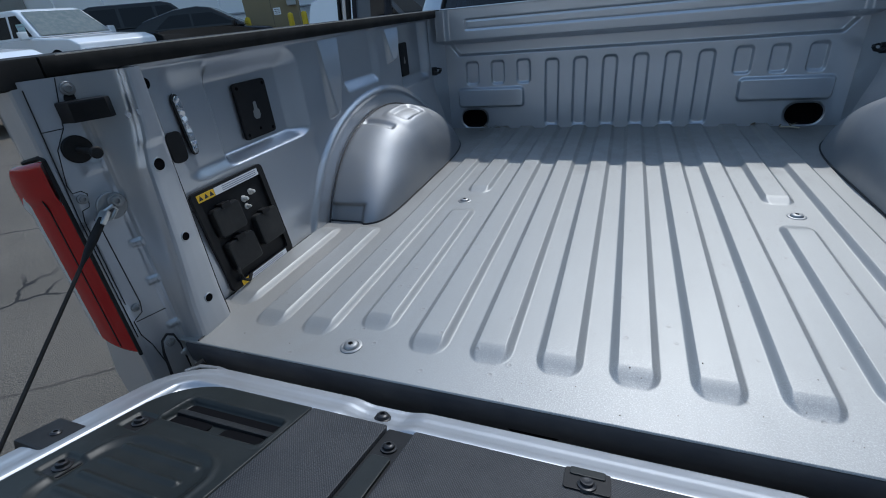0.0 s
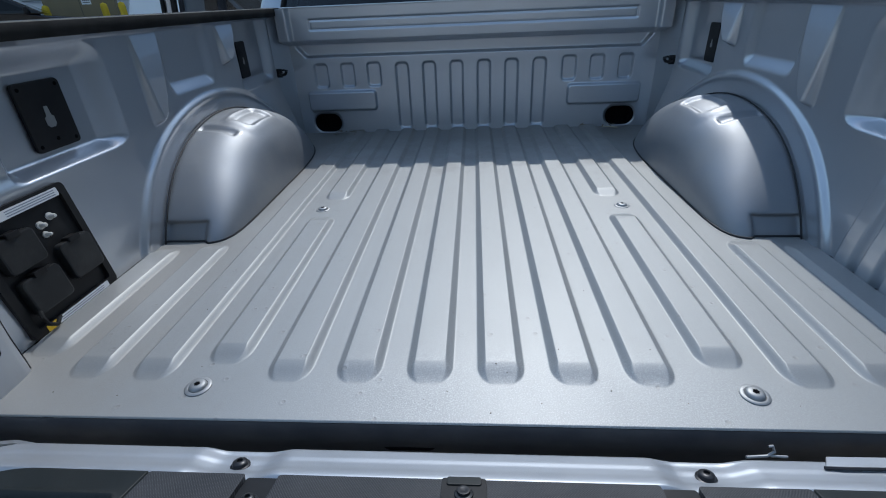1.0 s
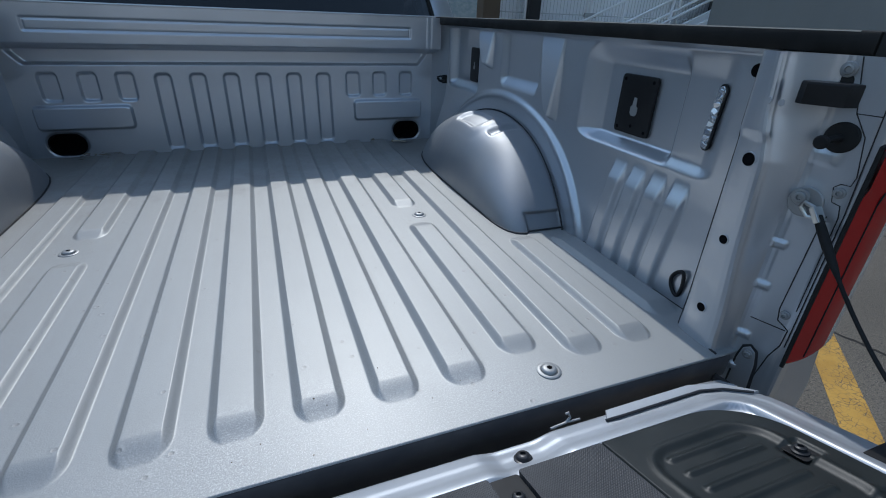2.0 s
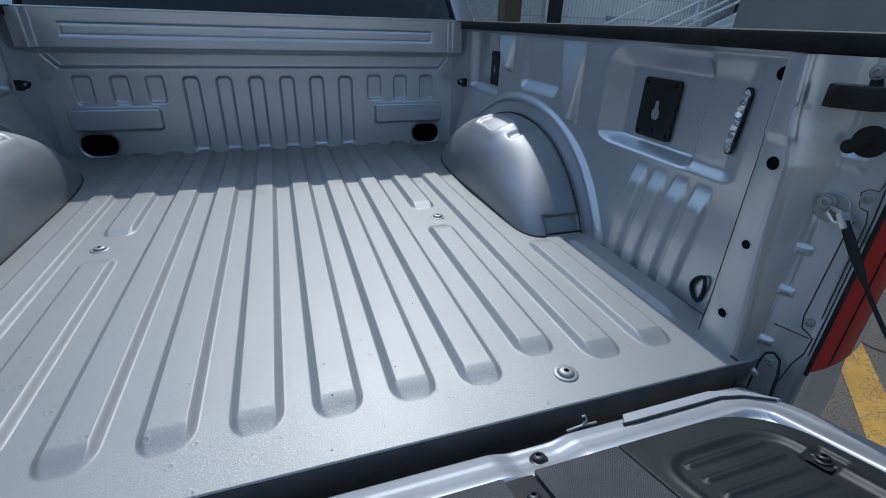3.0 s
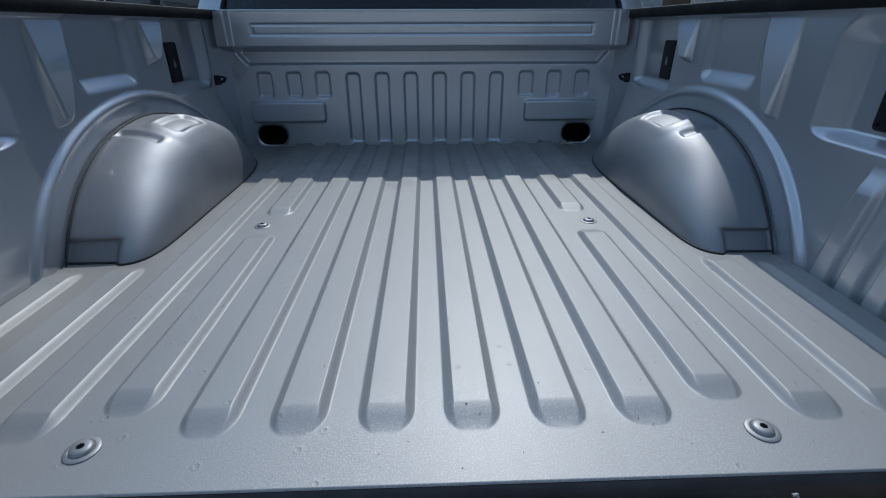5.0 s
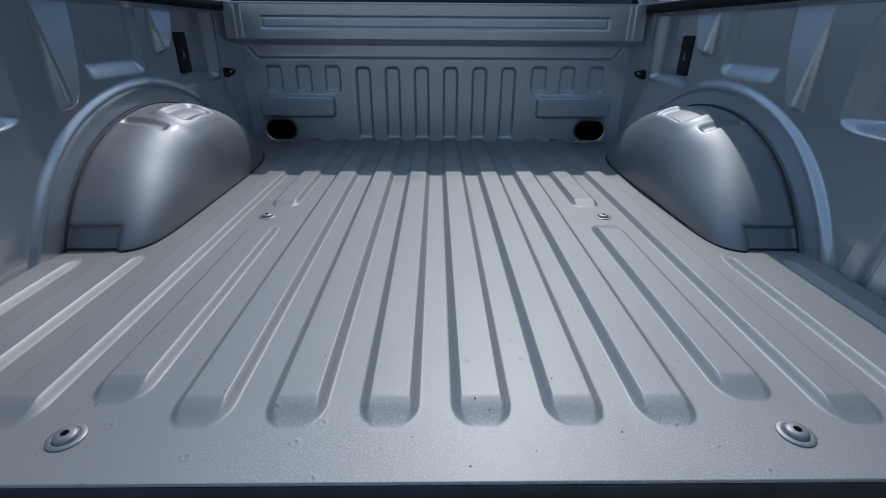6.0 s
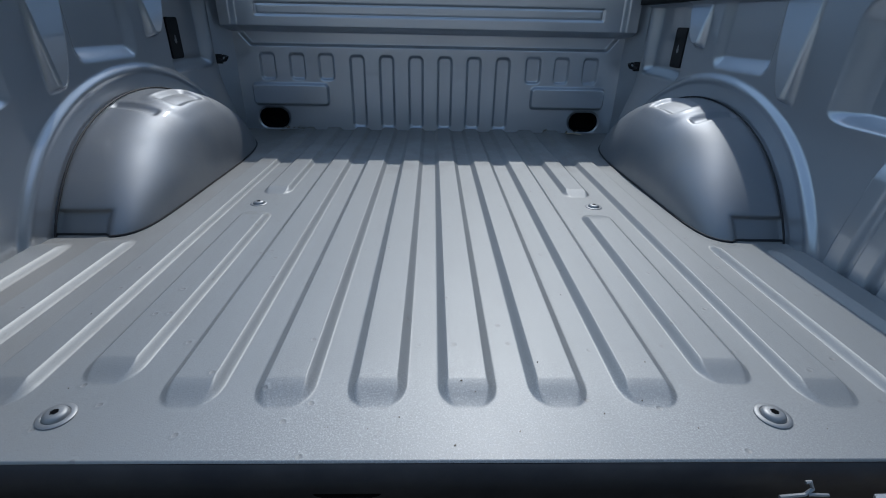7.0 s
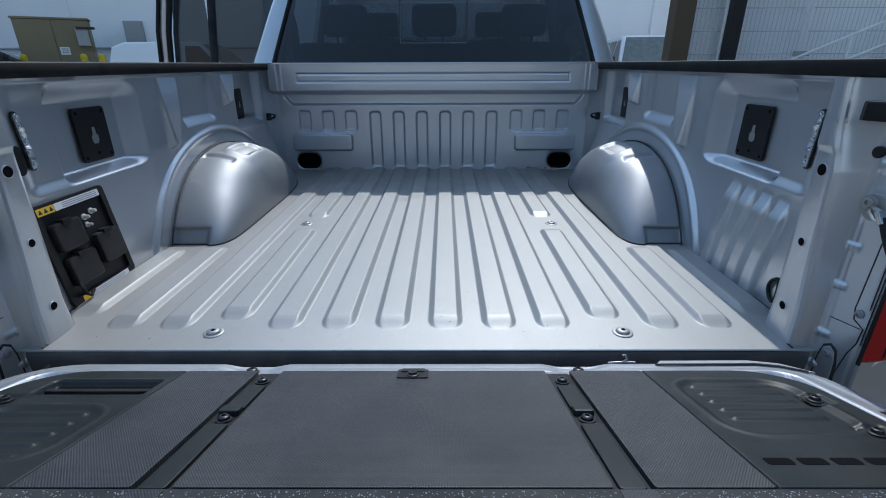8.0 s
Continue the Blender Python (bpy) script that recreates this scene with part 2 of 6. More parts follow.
GRIT = plastic("gritty_black_step", (0.016, 0.017, 0.02), 0.7, 160, 0.9, 0.1)
STEEL = material("zinc_steel", (0.62, 0.62, 0.6), 0.32, 1.0)
DARK_STEEL = material("black_coated_steel", (0.03, 0.03, 0.032), 0.35, 0.4)
WHITE_PLASTIC = material("pale_plastic", (0.62, 0.6, 0.56), 0.4)
SEAL = material("body_sealant", (0.02, 0.02, 0.022), 0.6)
RED_LENS = material("red_lamp_lens", (0.36, 0.006, 0.007), 0.2, 0.0, 0.5, 0.03, 0.25)
CLEAR_LENS = material("clear_lamp_lens", (0.72, 0.75, 0.78), 0.12, 0.55, 1.0, 0.03)
YELLOW_STICKER = material("yellow_sticker", (0.75, 0.48, 0.03), 0.45)
WHITE_STICKER = material("white_sticker", (0.75, 0.76, 0.77), 0.45)
INK = material("printed_ink", (0.03, 0.03, 0.035), 0.6)
TINT = glass("privacy_glass", (0.085, 0.105, 0.125))
CLEAR = glass("clear_glass", (0.72, 0.78, 0.76))
SEAT = plastic("dark_seat_fabric", (0.022, 0.025, 0.034), 0.9, 250, 0.4, 0.1)
ASPHALT = asphalt("worn_asphalt")
ROAD_YELLOW = road_paint("worn_yellow_road_paint")
WALL = wall_paint("pale_painted_wall", (0.84, 0.85, 0.87), 0.12)
TAN = wall_paint("tan_painted_steel", (0.24, 0.19, 0.11), 0.35)
BROWN = wall_paint("brown_painted_post", (0.115, 0.08, 0.05), 0.4)
YELLOW_POST = wall_paint("yellow_bollard_paint", (0.62, 0.43, 0.02), 0.3)
GREY_BOX = wall_paint("grey_electrical_box", (0.35, 0.36, 0.36), 0.2)
WHITE_STEEL = wall_paint("white_painted_steel", (0.8, 0.8, 0.81), 0.2)
DARK_POST = material("black_painted_post", (0.015, 0.015, 0.017), 0.5)
# near-black colour that holds the shade below the stair
SHADE = wall_paint("painted_stair_shade", (0.05, 0.05, 0.05), 0.3)
WHITE_CAR = material("white_car_paint", (0.78, 0.79, 0.80), 0.3, 0.0, 0.8, 0.03)
BLACK_CAR = material("black_car_paint", (0.005, 0.0055, 0.006), 0.14, 0.0, 0.5, 0.03, 0.2)
TYRE = plastic("tyre_rubber", (0.018, 0.018, 0.018), 0.85, 120, 0.4, 0.25)
RIM = material("alloy_rim", (0.45, 0.46, 0.48), 0.3, 0.9)
LAMP_GLASS = material("headlamp_glass", (0.6, 0.62, 0.65), 0.1, 0.3, 1.0, 0.02)


# ---------------------------------------------------------------- mesh helpers
def finish(name, mesh, mat, parent, label, sharp=38):
    mesh.materials.append(mat)
    ob = new(name, mesh)
    if parent is not None:
        ob.parent = parent
    if label:
        ob["label"] = label
    return ob


def part(name, bm, mat, parent=None, label="", sharp=38):
    """One mesh object out of a bmesh, smooth but for its sharp edges, under a thing or a part."""
    bmesh.ops.recalc_face_normals(bm, faces=bm.faces)
    areas = sorted(f.calc_area() for f in bm.faces)
    big = max(areas[-1] * 0.12, areas[len(areas) // 2] * 8)
    for f in bm.faces:
        f.smooth = len(f.verts) <= 4 and f.calc_area() < big
    lim = radians(sharp)
    for e in bm.edges:
        e.smooth = len(e.link_faces) == 2 and e.calc_face_angle(0) < lim
    mesh = bpy.data.meshes.new(name)
    bm.to_mesh(mesh)
    bm.free()
    return finish(name, mesh, mat, parent, label)


def thing(name, label, category, at=(0, 0, 0), turn=0, group="", kind=""):
    ob = new(name)
    ob.matrix_world = pose(*at, 0, 0, turn)
    return tagged(ob, label, category, group, kind)


def box(bm, lo, hi, bevel=0.0, seg=2, m=None):
    lo, hi = Vector(lo), Vector(hi)
    mat = Matrix.Translation((lo + hi) / 2) @ Matrix.Diagonal((*(hi - lo), 1))
    made = bmesh.ops.create_cube(bm, size=1, matrix=(m or Matrix()) @ mat)["verts"]
    if bevel:
        edges = list({e for v in made for e in v.link_edges})
        bmesh.ops.bevel(bm, geom=edges, offset=bevel, segments=seg, profile=0.6, affect="EDGES", clamp_overlap=True)
    return bm


def lathe(bm, profile, m=None, n=24):
    """A turned solid from (radius, height) pairs about the local z axis."""
    m = m or Matrix()
    rings = []
    for r, z in profile:
        if r < 1e-6:
            rings.append([bm.verts.new(m @ Vector((0, 0, z)))])
        else:
            rings.append([bm.verts.new(m @ Vector((r * math.cos(2 * math.pi * i / n), r * math.sin(2 * math.pi * i / n), z))) for i in range(n)])
    for a, b in zip(rings, rings[1:]):
        for i in range(n):
            q = [a[i % len(a)], a[(i + 1) % len(a)], b[(i + 1) % len(b)], b[i % len(b)]]
            q = list(dict.fromkeys(q))
            if len(q) > 2:
                bm.faces.new(q)
    return bm


def tube(bm, pts, r, n=10, cap=True):
    """A round bar swept along points."""
    pts = [Vector(p) for p in pts]
    rings = []
    side = None
    for i, p in enumerate(pts):
        d = (pts[min(i + 1, len(pts) - 1)] - pts[max(i - 1, 0)]).normalized()
        if side is None:
            side = d.orthogonal().normalized()
        side = (side - d * side.dot(d)).normalized()
        up = d.cross(side)
        rr = r[i] if isinstance(r, (list, tuple)) else r
        rings.append([bm.verts.new(p + rr * (math.cos(2 * math.pi * k / n) * side + math.sin(2 * math.pi * k / n) * up)) for k in range(n)])
    for a, b in zip(rings, rings[1:]):
        for k in range(n):
            bm.faces.new((a[k], a[(k + 1) % n], b[(k + 1) % n], b[k]))
    if cap:
        bm.faces.new(rings[0])
        bm.faces.new(list(reversed(rings[-1])))
    return bm


def prism(bm, outline, depth, m=None, bevel=0.0, seg=2):
    """A flat outline in local x, y raised by depth along z, with its top edge bevelled."""
    m = m or Matrix()
    low = [bm.verts.new(m @ Vector((x, y, 0))) for x, y in outline]
    top = [bm.verts.new(m @ Vector((x, y, depth))) for x, y in outline]
    n = len(outline)
    bm.faces.new(list(reversed(low)))
    face = bm.faces.new(top)
    for i in range(n):
        bm.faces.new((low[i], low[(i + 1) % n], top[(i + 1) % n], top[i]))
    if bevel:
        bmesh.ops.bevel(bm, geom=list(face.edges), offset=bevel, segments=seg, profile=0.6, affect="EDGES", clamp_overlap=True)
    return bm


def rounded(w, h, r, n=6, cx=0.0, cy=0.0):
    """The outline of a rounded rectangle."""
    out = []
    r = min(r, w / 2, h / 2)
    for sx, sy, a0 in ((1, 1, 0), (-1, 1, 90), (-1, -1, 180), (1, -1, 270)):
        for k in range(n + 1):
            a = radians(a0 + 90 * k / n)
            out.append((cx + sx * (w / 2 - r) + r * math.cos(a), cy + sy * (h / 2 - r) + r * math.sin(a)))
    return out


def smooth01(a, b, x):
    t = np.clip((x - a) / (b - a), 0, 1)
    return t * t * (3 - 2 * t)


def sd_box(u, v, u0, u1, v0, v1, r):
    """Distance to a rounded rectangle, negative inside."""
    r = min(r, (u1 - u0) / 2 - 1e-4, (v1 - v0) / 2 - 1e-4)
    qx = np.abs(u - (u0 + u1) / 2) - (u1 - u0) / 2 + r
    qy = np.abs(v - (v0 + v1) / 2) - (v1 - v0) / 2 + r
    return np.hypot(np.maximum(qx, 0), np.maximum(qy, 0)) + np.minimum(np.maximum(qx, qy), 0) - r


def crisp(t):
    """A ramp from 0 to 1 with small rounded shoulders, like folded sheet metal."""
    t = np.clip(t, 0, 1)
    return t - 0.18 * np.sin(2 * math.pi * t) / (2 * math.pi)


def basin(*sides, p=5.0, soft=0.0):
    """1 on the floor of a pressed basin, falling to 0 along bevels whose run each side gives; soft rounds the bevels' edges."""
    t = np.clip(1 - sum((1 - np.clip(t, 0, 1)) ** p for t in sides) ** (1 / p), 0, 1)
    return (1 - soft) * crisp(t) + soft * t * t * (3 - 2 * t)


def press(u, v, u0, u1, v0, v1, r, slope):
    """1 inside a pressed rounded rectangle, falling to 0 at its rim over the given slope width."""
    return crisp(-sd_box(u, v, u0, u1, v0, v1, r) / slope)


def sheet(name, us, vs, place, mat, parent, label="", keep=None):
    """A pressed metal sheet: a fine grid whose points place(u, v) -> x, y, z gives."""
    u, v = np.meshgrid(np.asarray(us, float), np.asarray(vs, float), indexing="ij")
    x, y, z = place(u, v)
    co = np.stack([x + 0 * u, y + 0 * u, z + 0 * u], -1).reshape(-1, 3)
    nu, nv = u.shape
    i = np.arange(nu * nv).reshape(nu, nv)
    quads = np.stack([i[:-1, :-1], i[1:, :-1], i[1:, 1:], i[:-1, 1:]], -1).reshape(-1, 4)
    if keep is not None:
        um, vm = (u[:-1, :-1] + u[1:, 1:]) / 2, (v[:-1, :-1] + v[1:, 1:]) / 2
        quads = quads[keep(um, vm).reshape(-1)]
    mesh = bpy.data.meshes.new(name)
    mesh.from_pydata(co.tolist(), [], quads.tolist())
    mesh.polygons.foreach_set("use_smooth", np.ones(len(mesh.polygons), bool))
    mesh.update()
    return finish(name, mesh, mat, parent, label)


def steps(*spans):
    """Grid lines: (from, to, step) spans joined in order."""
    out = []
    for a, b, s in spans:
        out += list(np.linspace(a, b, max(2, int(round((b - a) / s)) + 1)))
    return sorted(set(round(x, 5) for x in out))


# ---------------------------------------------------------------- ground and lot
def on_ground(name, corners, mat, z, label, category):
    bm = bmesh.new()
    bm.faces.new([bm.verts.new((x, y, z)) for x, y in corners])
    return tagged(part(name, bm, mat), label, category, kind="structure")


def ground_rise(x, y):
    """The lot rises gently away from the truck."""
    r = np.hypot(x, y - 1.0)
    return 0.25 * smooth01(4.5, 9.0, r) + 0.3 * smooth01(9.0, 18.0, r) + 0.15 * smooth01(16.0, 24.0, r)


lines = sorted(set([-600, -300, -120, -60] + list(range(-40, 41, 1)) + [60, 120, 300, 600]))
tagged(sheet("ground", lines, lines, lambda x, y: (x, y, ground_rise(x, y)), ASPHALT, None), "cracked grey asphalt of a sunlit parking lot", "ground", kind="structure")


def parking_line(a, b, width):
    a, b = Vector((*a, 0)), Vector((*b, 0))
    side = (b - a).normalized().cross(Vector((0, 0, 1))) * width / 2
    return on_ground("parking_line", [(p.x, p.y) for p in (a - side, b - side, b + side, a + side)], ROAD_YELLOW, 0.004,
                     "worn yellow parking line painted on cracked asphalt", "road marking")


parking_line((1.2, -0.70), (4.6, 2.53), 0.145)
parking_line((-5.45, 0.0), (-4.0, 3.03), 0.19)

# ---------------------------------------------------------------- the pickup truck
FZ = 0.9                                   # height of the bed floor
truck = thing("pickup_truck", "silver pickup truck with empty bed, lowered tailgate and open door", "pickup truck", (0, 0, FZ))

# bed floor with its lengthwise ribs
RIB_H = 0.0112
RIB_HALF, FLANK, RAMP = 0.0395, 0.0142, 0.044   # half width at the foot, run of a flank, run of an end
RIBS = []                                  # centre, start, end
for s in (-1, 1):
    for k, x in enumerate((0.060, 0.181, 0.302, 0.427, 0.545, 0.664, 0.785)):
        c = s * x
        if k == 3:
            RIBS += [(c, 0.122, 0.745), (c, 0.875, 1.80)]
        elif k == 5:
            RIBS.append((c, 0.082, 0.575))
        elif k == 6:
            RIBS.append((c, 0.135, 0.555))
        else:
            RIBS.append((c, 0.080, 1.80))
BOLTS = [(-0.444, 0.066), (0.444, 0.066), (-0.447, 0.803), (0.447, 0.803)]


def floor_height(x, y):
    z = 0 * x
    for c, a, b in RIBS:
        # the foot narrows to a rounded end
        near = np.clip((a + 0.038 - y) / 0.038, 0, 1) + np.clip((y - b + 0.038) / 0.038, 0, 1)
        half = RIB_HALF - 0.017 * (1 - np.sqrt(np.maximum(1 - near * near, 0)))
        z = np.maximum(z, RIB_H * basin((x - c + half) / FLANK, (c + half - x) / FLANK, (y - a) / RAMP, (b - y) / RAMP, p=2.1, soft=0.10))
    # small dents and the crown of the panel
    z = z + 0.0007 * np.sin(7 * x + 2.0) * np.sin(5 * y)
    edge = np.maximum(0.0028 - y, 0)
    return z - edge * edge * 330


xs = set(np.linspace(-0.835, 0.835, 120))
for c, _, _ in RIBS:
    xs |= {c + s * o for s in (-1, 1) for o in (0.006, 0.010, 0.0125, 0.0145, 0.0165, 0.0183, 0.0200, 0.0216, 0.0232, 0.0244, 0.0253, 0.0262, 0.0273, 0.0290, 0.0312, 0.0335, 0.0353, 0.0367, 0.0378, 0.0388, 0.0398, 0.0420)}
xs = sorted(set(round(float(x), 4) for x in xs if abs(x) <= 0.8351))
ys = steps((0.0, 0.004, 0.0006), (0.004, 0.008, 0.002), (0.008, 0.18, 0.003), (0.17, 0.53, 0.02), (0.53, 0.60, 0.005), (0.60, 0.70, 0.02), (0.70, 0.93, 0.0035), (0.93, 1.758, 0.02))
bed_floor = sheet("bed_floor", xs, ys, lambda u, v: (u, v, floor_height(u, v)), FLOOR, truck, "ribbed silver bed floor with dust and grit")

SILL = plastic('dark_sill_grey', (0.045, 0.048, 0.056), 0.4, 300, 0.1, 0.15)
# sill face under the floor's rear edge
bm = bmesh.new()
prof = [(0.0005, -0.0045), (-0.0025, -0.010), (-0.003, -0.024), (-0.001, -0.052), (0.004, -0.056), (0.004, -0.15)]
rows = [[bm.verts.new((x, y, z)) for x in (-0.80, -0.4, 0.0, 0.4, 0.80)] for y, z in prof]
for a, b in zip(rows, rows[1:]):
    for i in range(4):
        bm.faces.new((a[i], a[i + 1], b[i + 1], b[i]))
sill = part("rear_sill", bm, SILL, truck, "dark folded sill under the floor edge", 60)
bm = bmesh.new()
prism(bm, rounded(0.085, 0.030, 0.014), 0.004, pose(-0.085, 0.003, -0.044, 90, 0, 0), 0.001)
part("sill_slot", bm, HOLE, sill, "dark oval slot")


def floor_bolt(x, y):
    m = pose(x, y, 0.001)
    bm = bmesh.new()
    lathe(bm, [(0.0215, -0.004), (0.0215, 0.0003), (0.0200, 0.0014), (0.0158, 0.0014), (0.0148, 0.0006), (0.0138, 0.0036), (0.0122, 0.0056), (0.0085, 0.0066), (0.0048, 0.0068), (0.0048, 0.0046), (0, 0.0046)], m, 28)
    ob = part("floor_bolt", bm, STEEL_DULL, bed_floor, "dull flanged bolt with a star drive")
    bm = bmesh.new()
    star = [(math.cos(math.pi * k / 6) * (0.0052 if k % 2 == 0 else 0.0034), math.sin(math.pi * k / 6) * (0.0052 if k % 2 == 0 else 0.0034)) for k in range(12)]
    prism(bm, star, 0.0006, m @ pose(0, 0, 0.0066))
    part("star_socket", bm, HOLE, ob)


STEEL_DULL = plastic("dull_plated_steel", (0.33, 0.335, 0.335), 0.5, 500, 0.2, 0.3)
STEEL_DULL.node_tree.nodes["Principled BSDF"].inputs["Metallic"].default_value = 0.65
for b in BOLTS:
    floor_bolt(*b)

# ---- wheel housings
WH_Y, WH_L, WH_H, WH_X0, WH_W = 1.086, 0.506, 0.247, 0.862, 0.224


def dome(a, b):
    """A point of the housing: a runs from rear to front along the arch, b from the wall over the rounded edge to the inner face."""
    ca, sa = math.cos(a), max(math.sin(a), 0.0)
    p = 2.9 + 6.0 * max(ca, 0.0) ** 6                      # the edge is tightest low at the rear
    f, g = math.sin(b), max(math.cos(b), 0.0)
    q = (f ** p + g ** p) ** (-1 / p)
    f, g = f * q, g * q
    x, y = WH_X0 - WH_W * f, WH_Y - WH_L * g * ca
    z = WH_H * g * sa ** 1.6 - 0.003
    u, v = np.array(x), np.array(y)
    top = float(smooth01(0.13, 0.20, np.array(z)))
    z += top * 0.004 * float(press(u, v, 0.680, 0.806, 0.965, 1.215, 0.04, 0.022))
    z -= top * 0.012 * float(press(u, v, 0.706, 0.790, 1.005, 1.180, 0.026, 0.018))
    z -= top * 0.008 * float(press(u, v, 0.728, 0.850, 0.918, 0.958, 0.010, 0.012))
    if ca > 0.4:
        y += 0.019 * float(press(u, np.array(z), 0.702, 0.832, -0.012, 0.052, 0.008, 0.013))
    return x, y, z


def wheel_housing(s):
    bm = bmesh.new()
    na, nr = 190, 84
    grid = []
    for i in range(na + 1):
        row = []
        for j in range(nr + 1):
            x, y, z = dome(math.pi * i / na, 0.5 * math.pi * j / nr)
            row.append(bm.verts.new((s * x, y, z)))
        grid.append(row)
    for i in range(na):
        for j in range(nr):
            bm.faces.new((grid[i][j], grid[i + 1][j], grid[i + 1][j + 1], grid[i][j + 1]))
    bmesh.ops.remove_doubles(bm, verts=bm.verts, dist=0.0002)
    return part("wheel_housing", bm, SILVER_DUSTY, truck, "domed silver wheel housing", 75)


def arch_point(t):
    """A point of the housing's outline against the side wall, t from 0 (rear) to 1 (front)."""
    r = 1 - 2 * t
    z = max(0.0, 1 - abs(r) ** 2.05) ** 0.80
    return WH_Y - WH_L * r, WH_H * z


for s in (-1, 1):
    housing = wheel_housing(s)
    bm = bmesh.new()
    arc = [arch_point(0.5 - 0.5 * math.cos(math.pi * k / 48)) for k in range(49)]
    tube(bm, [(s * (0.8150 + 0.034 * float(smooth01(0.0, 0.26, np.array(z)))), y, z) for y, z in arc], 0.0024, 6)
    part("seam", bm, SEAL, housing, "dark sealant line")
    bm = bmesh.new()
    base = [(s * (x - 0.001), y, 0.002) for x, y, z in (dome(0.0 if k < 60 else math.pi, 0.5 * math.pi * (k if k < 60 else 119 - k) / 59.5) for k in range(120))]
    tube(bm, base, 0.0028, 6)
    part("seam", bm, SEAL, housing, "dark sealant line")


# ---- side walls of the bed
def wall_x(z):
    return 0.828 + 0.034 * smooth01(0.0, 0.26, z)


def side_recess(y, z, right):
    """How far the inner side panel is pressed outwards (plus) or inwards (minus)."""
    d = 0 * y
    # large stake pocket: a basin with wide bevels, and a raised ledge at its rear
    rim = basin((y - 0.194) / 0.042, (0.655 - y) / 0.066, (z - 0.262) / 0.026, (0.508 - z) / 0.054, p=2.0, soft=0.30)
    d = d + 0.036 * rim * (0.28 + 0.72 * crisp((y - 0.316) / 0.026))
    # wedges that stand out at their foot: a straight rear edge, a bowed front edge
    for y0, y1, yt, zb in ((0.757, 0.885, 0.758, 0.278), (1.200, 1.345, 1.204, 0.382)):
        k = np.clip((z - zb) / (0.525 - zb), 0, 1)
        left = yt + (y0 - yt) * k
        right_e = yt + 0.010 + (y1 - yt) * np.sqrt(k)
        inside = crisp((y - left) / 0.008) * crisp((right_e + 0.03 * (1 - k) ** 2 - y) / (0.010 + 0.045 * (1 - k) ** 2)) * smooth01(-0.004, 0.016, z - zb)
        d = d - inside * 0.034 * (1 - k)
    # square and front pockets
    d = d + 0.019 * basin((y - 0.876) / 0.034, (1.148 - y) / 0.036, (z - 0.328) / 0.040, p=2.0, soft=0.6)
    d = d + 0.036 * basin((y - 1.328) / 0.036, (1.647 - y) / 0.036, (z - 0.266) / 0.036, p=2.4, soft=0.5)
    d = d + 0.030 * press(y, z, 1.660, 1.80, 0.30, 0.60, 0.03, 0.03)
    # the top edge folds inwards under the rail cap
    d = d * smooth01(0.522, 0.508, z) - 0.034 * smooth01(0.505, 0.524, z)
    # raised arch round the wheel housing, with a bead along it
    r = np.sqrt((np.abs(y - 1.082) / 0.592) ** 2.05 + (np.maximum(z, 0) / 0.322) ** 1.25)
    d = d - 0.007 * smooth01(1.0, 0.965, r) - 0.0030 * np.exp(-((r - 0.955) / 0.016) ** 2)
    if right:
        for k in range(4):
            yc = 0.258 + 0.064 * k
            d = d - 0.015 * basin((y - yc + 0.0280) / 0.0115, (yc + 0.0280 - y) / 0.0115, (z + 0.10) / 0.06, (0.250 - z) / 0.062, p=2.0, soft=0.8)
    return d


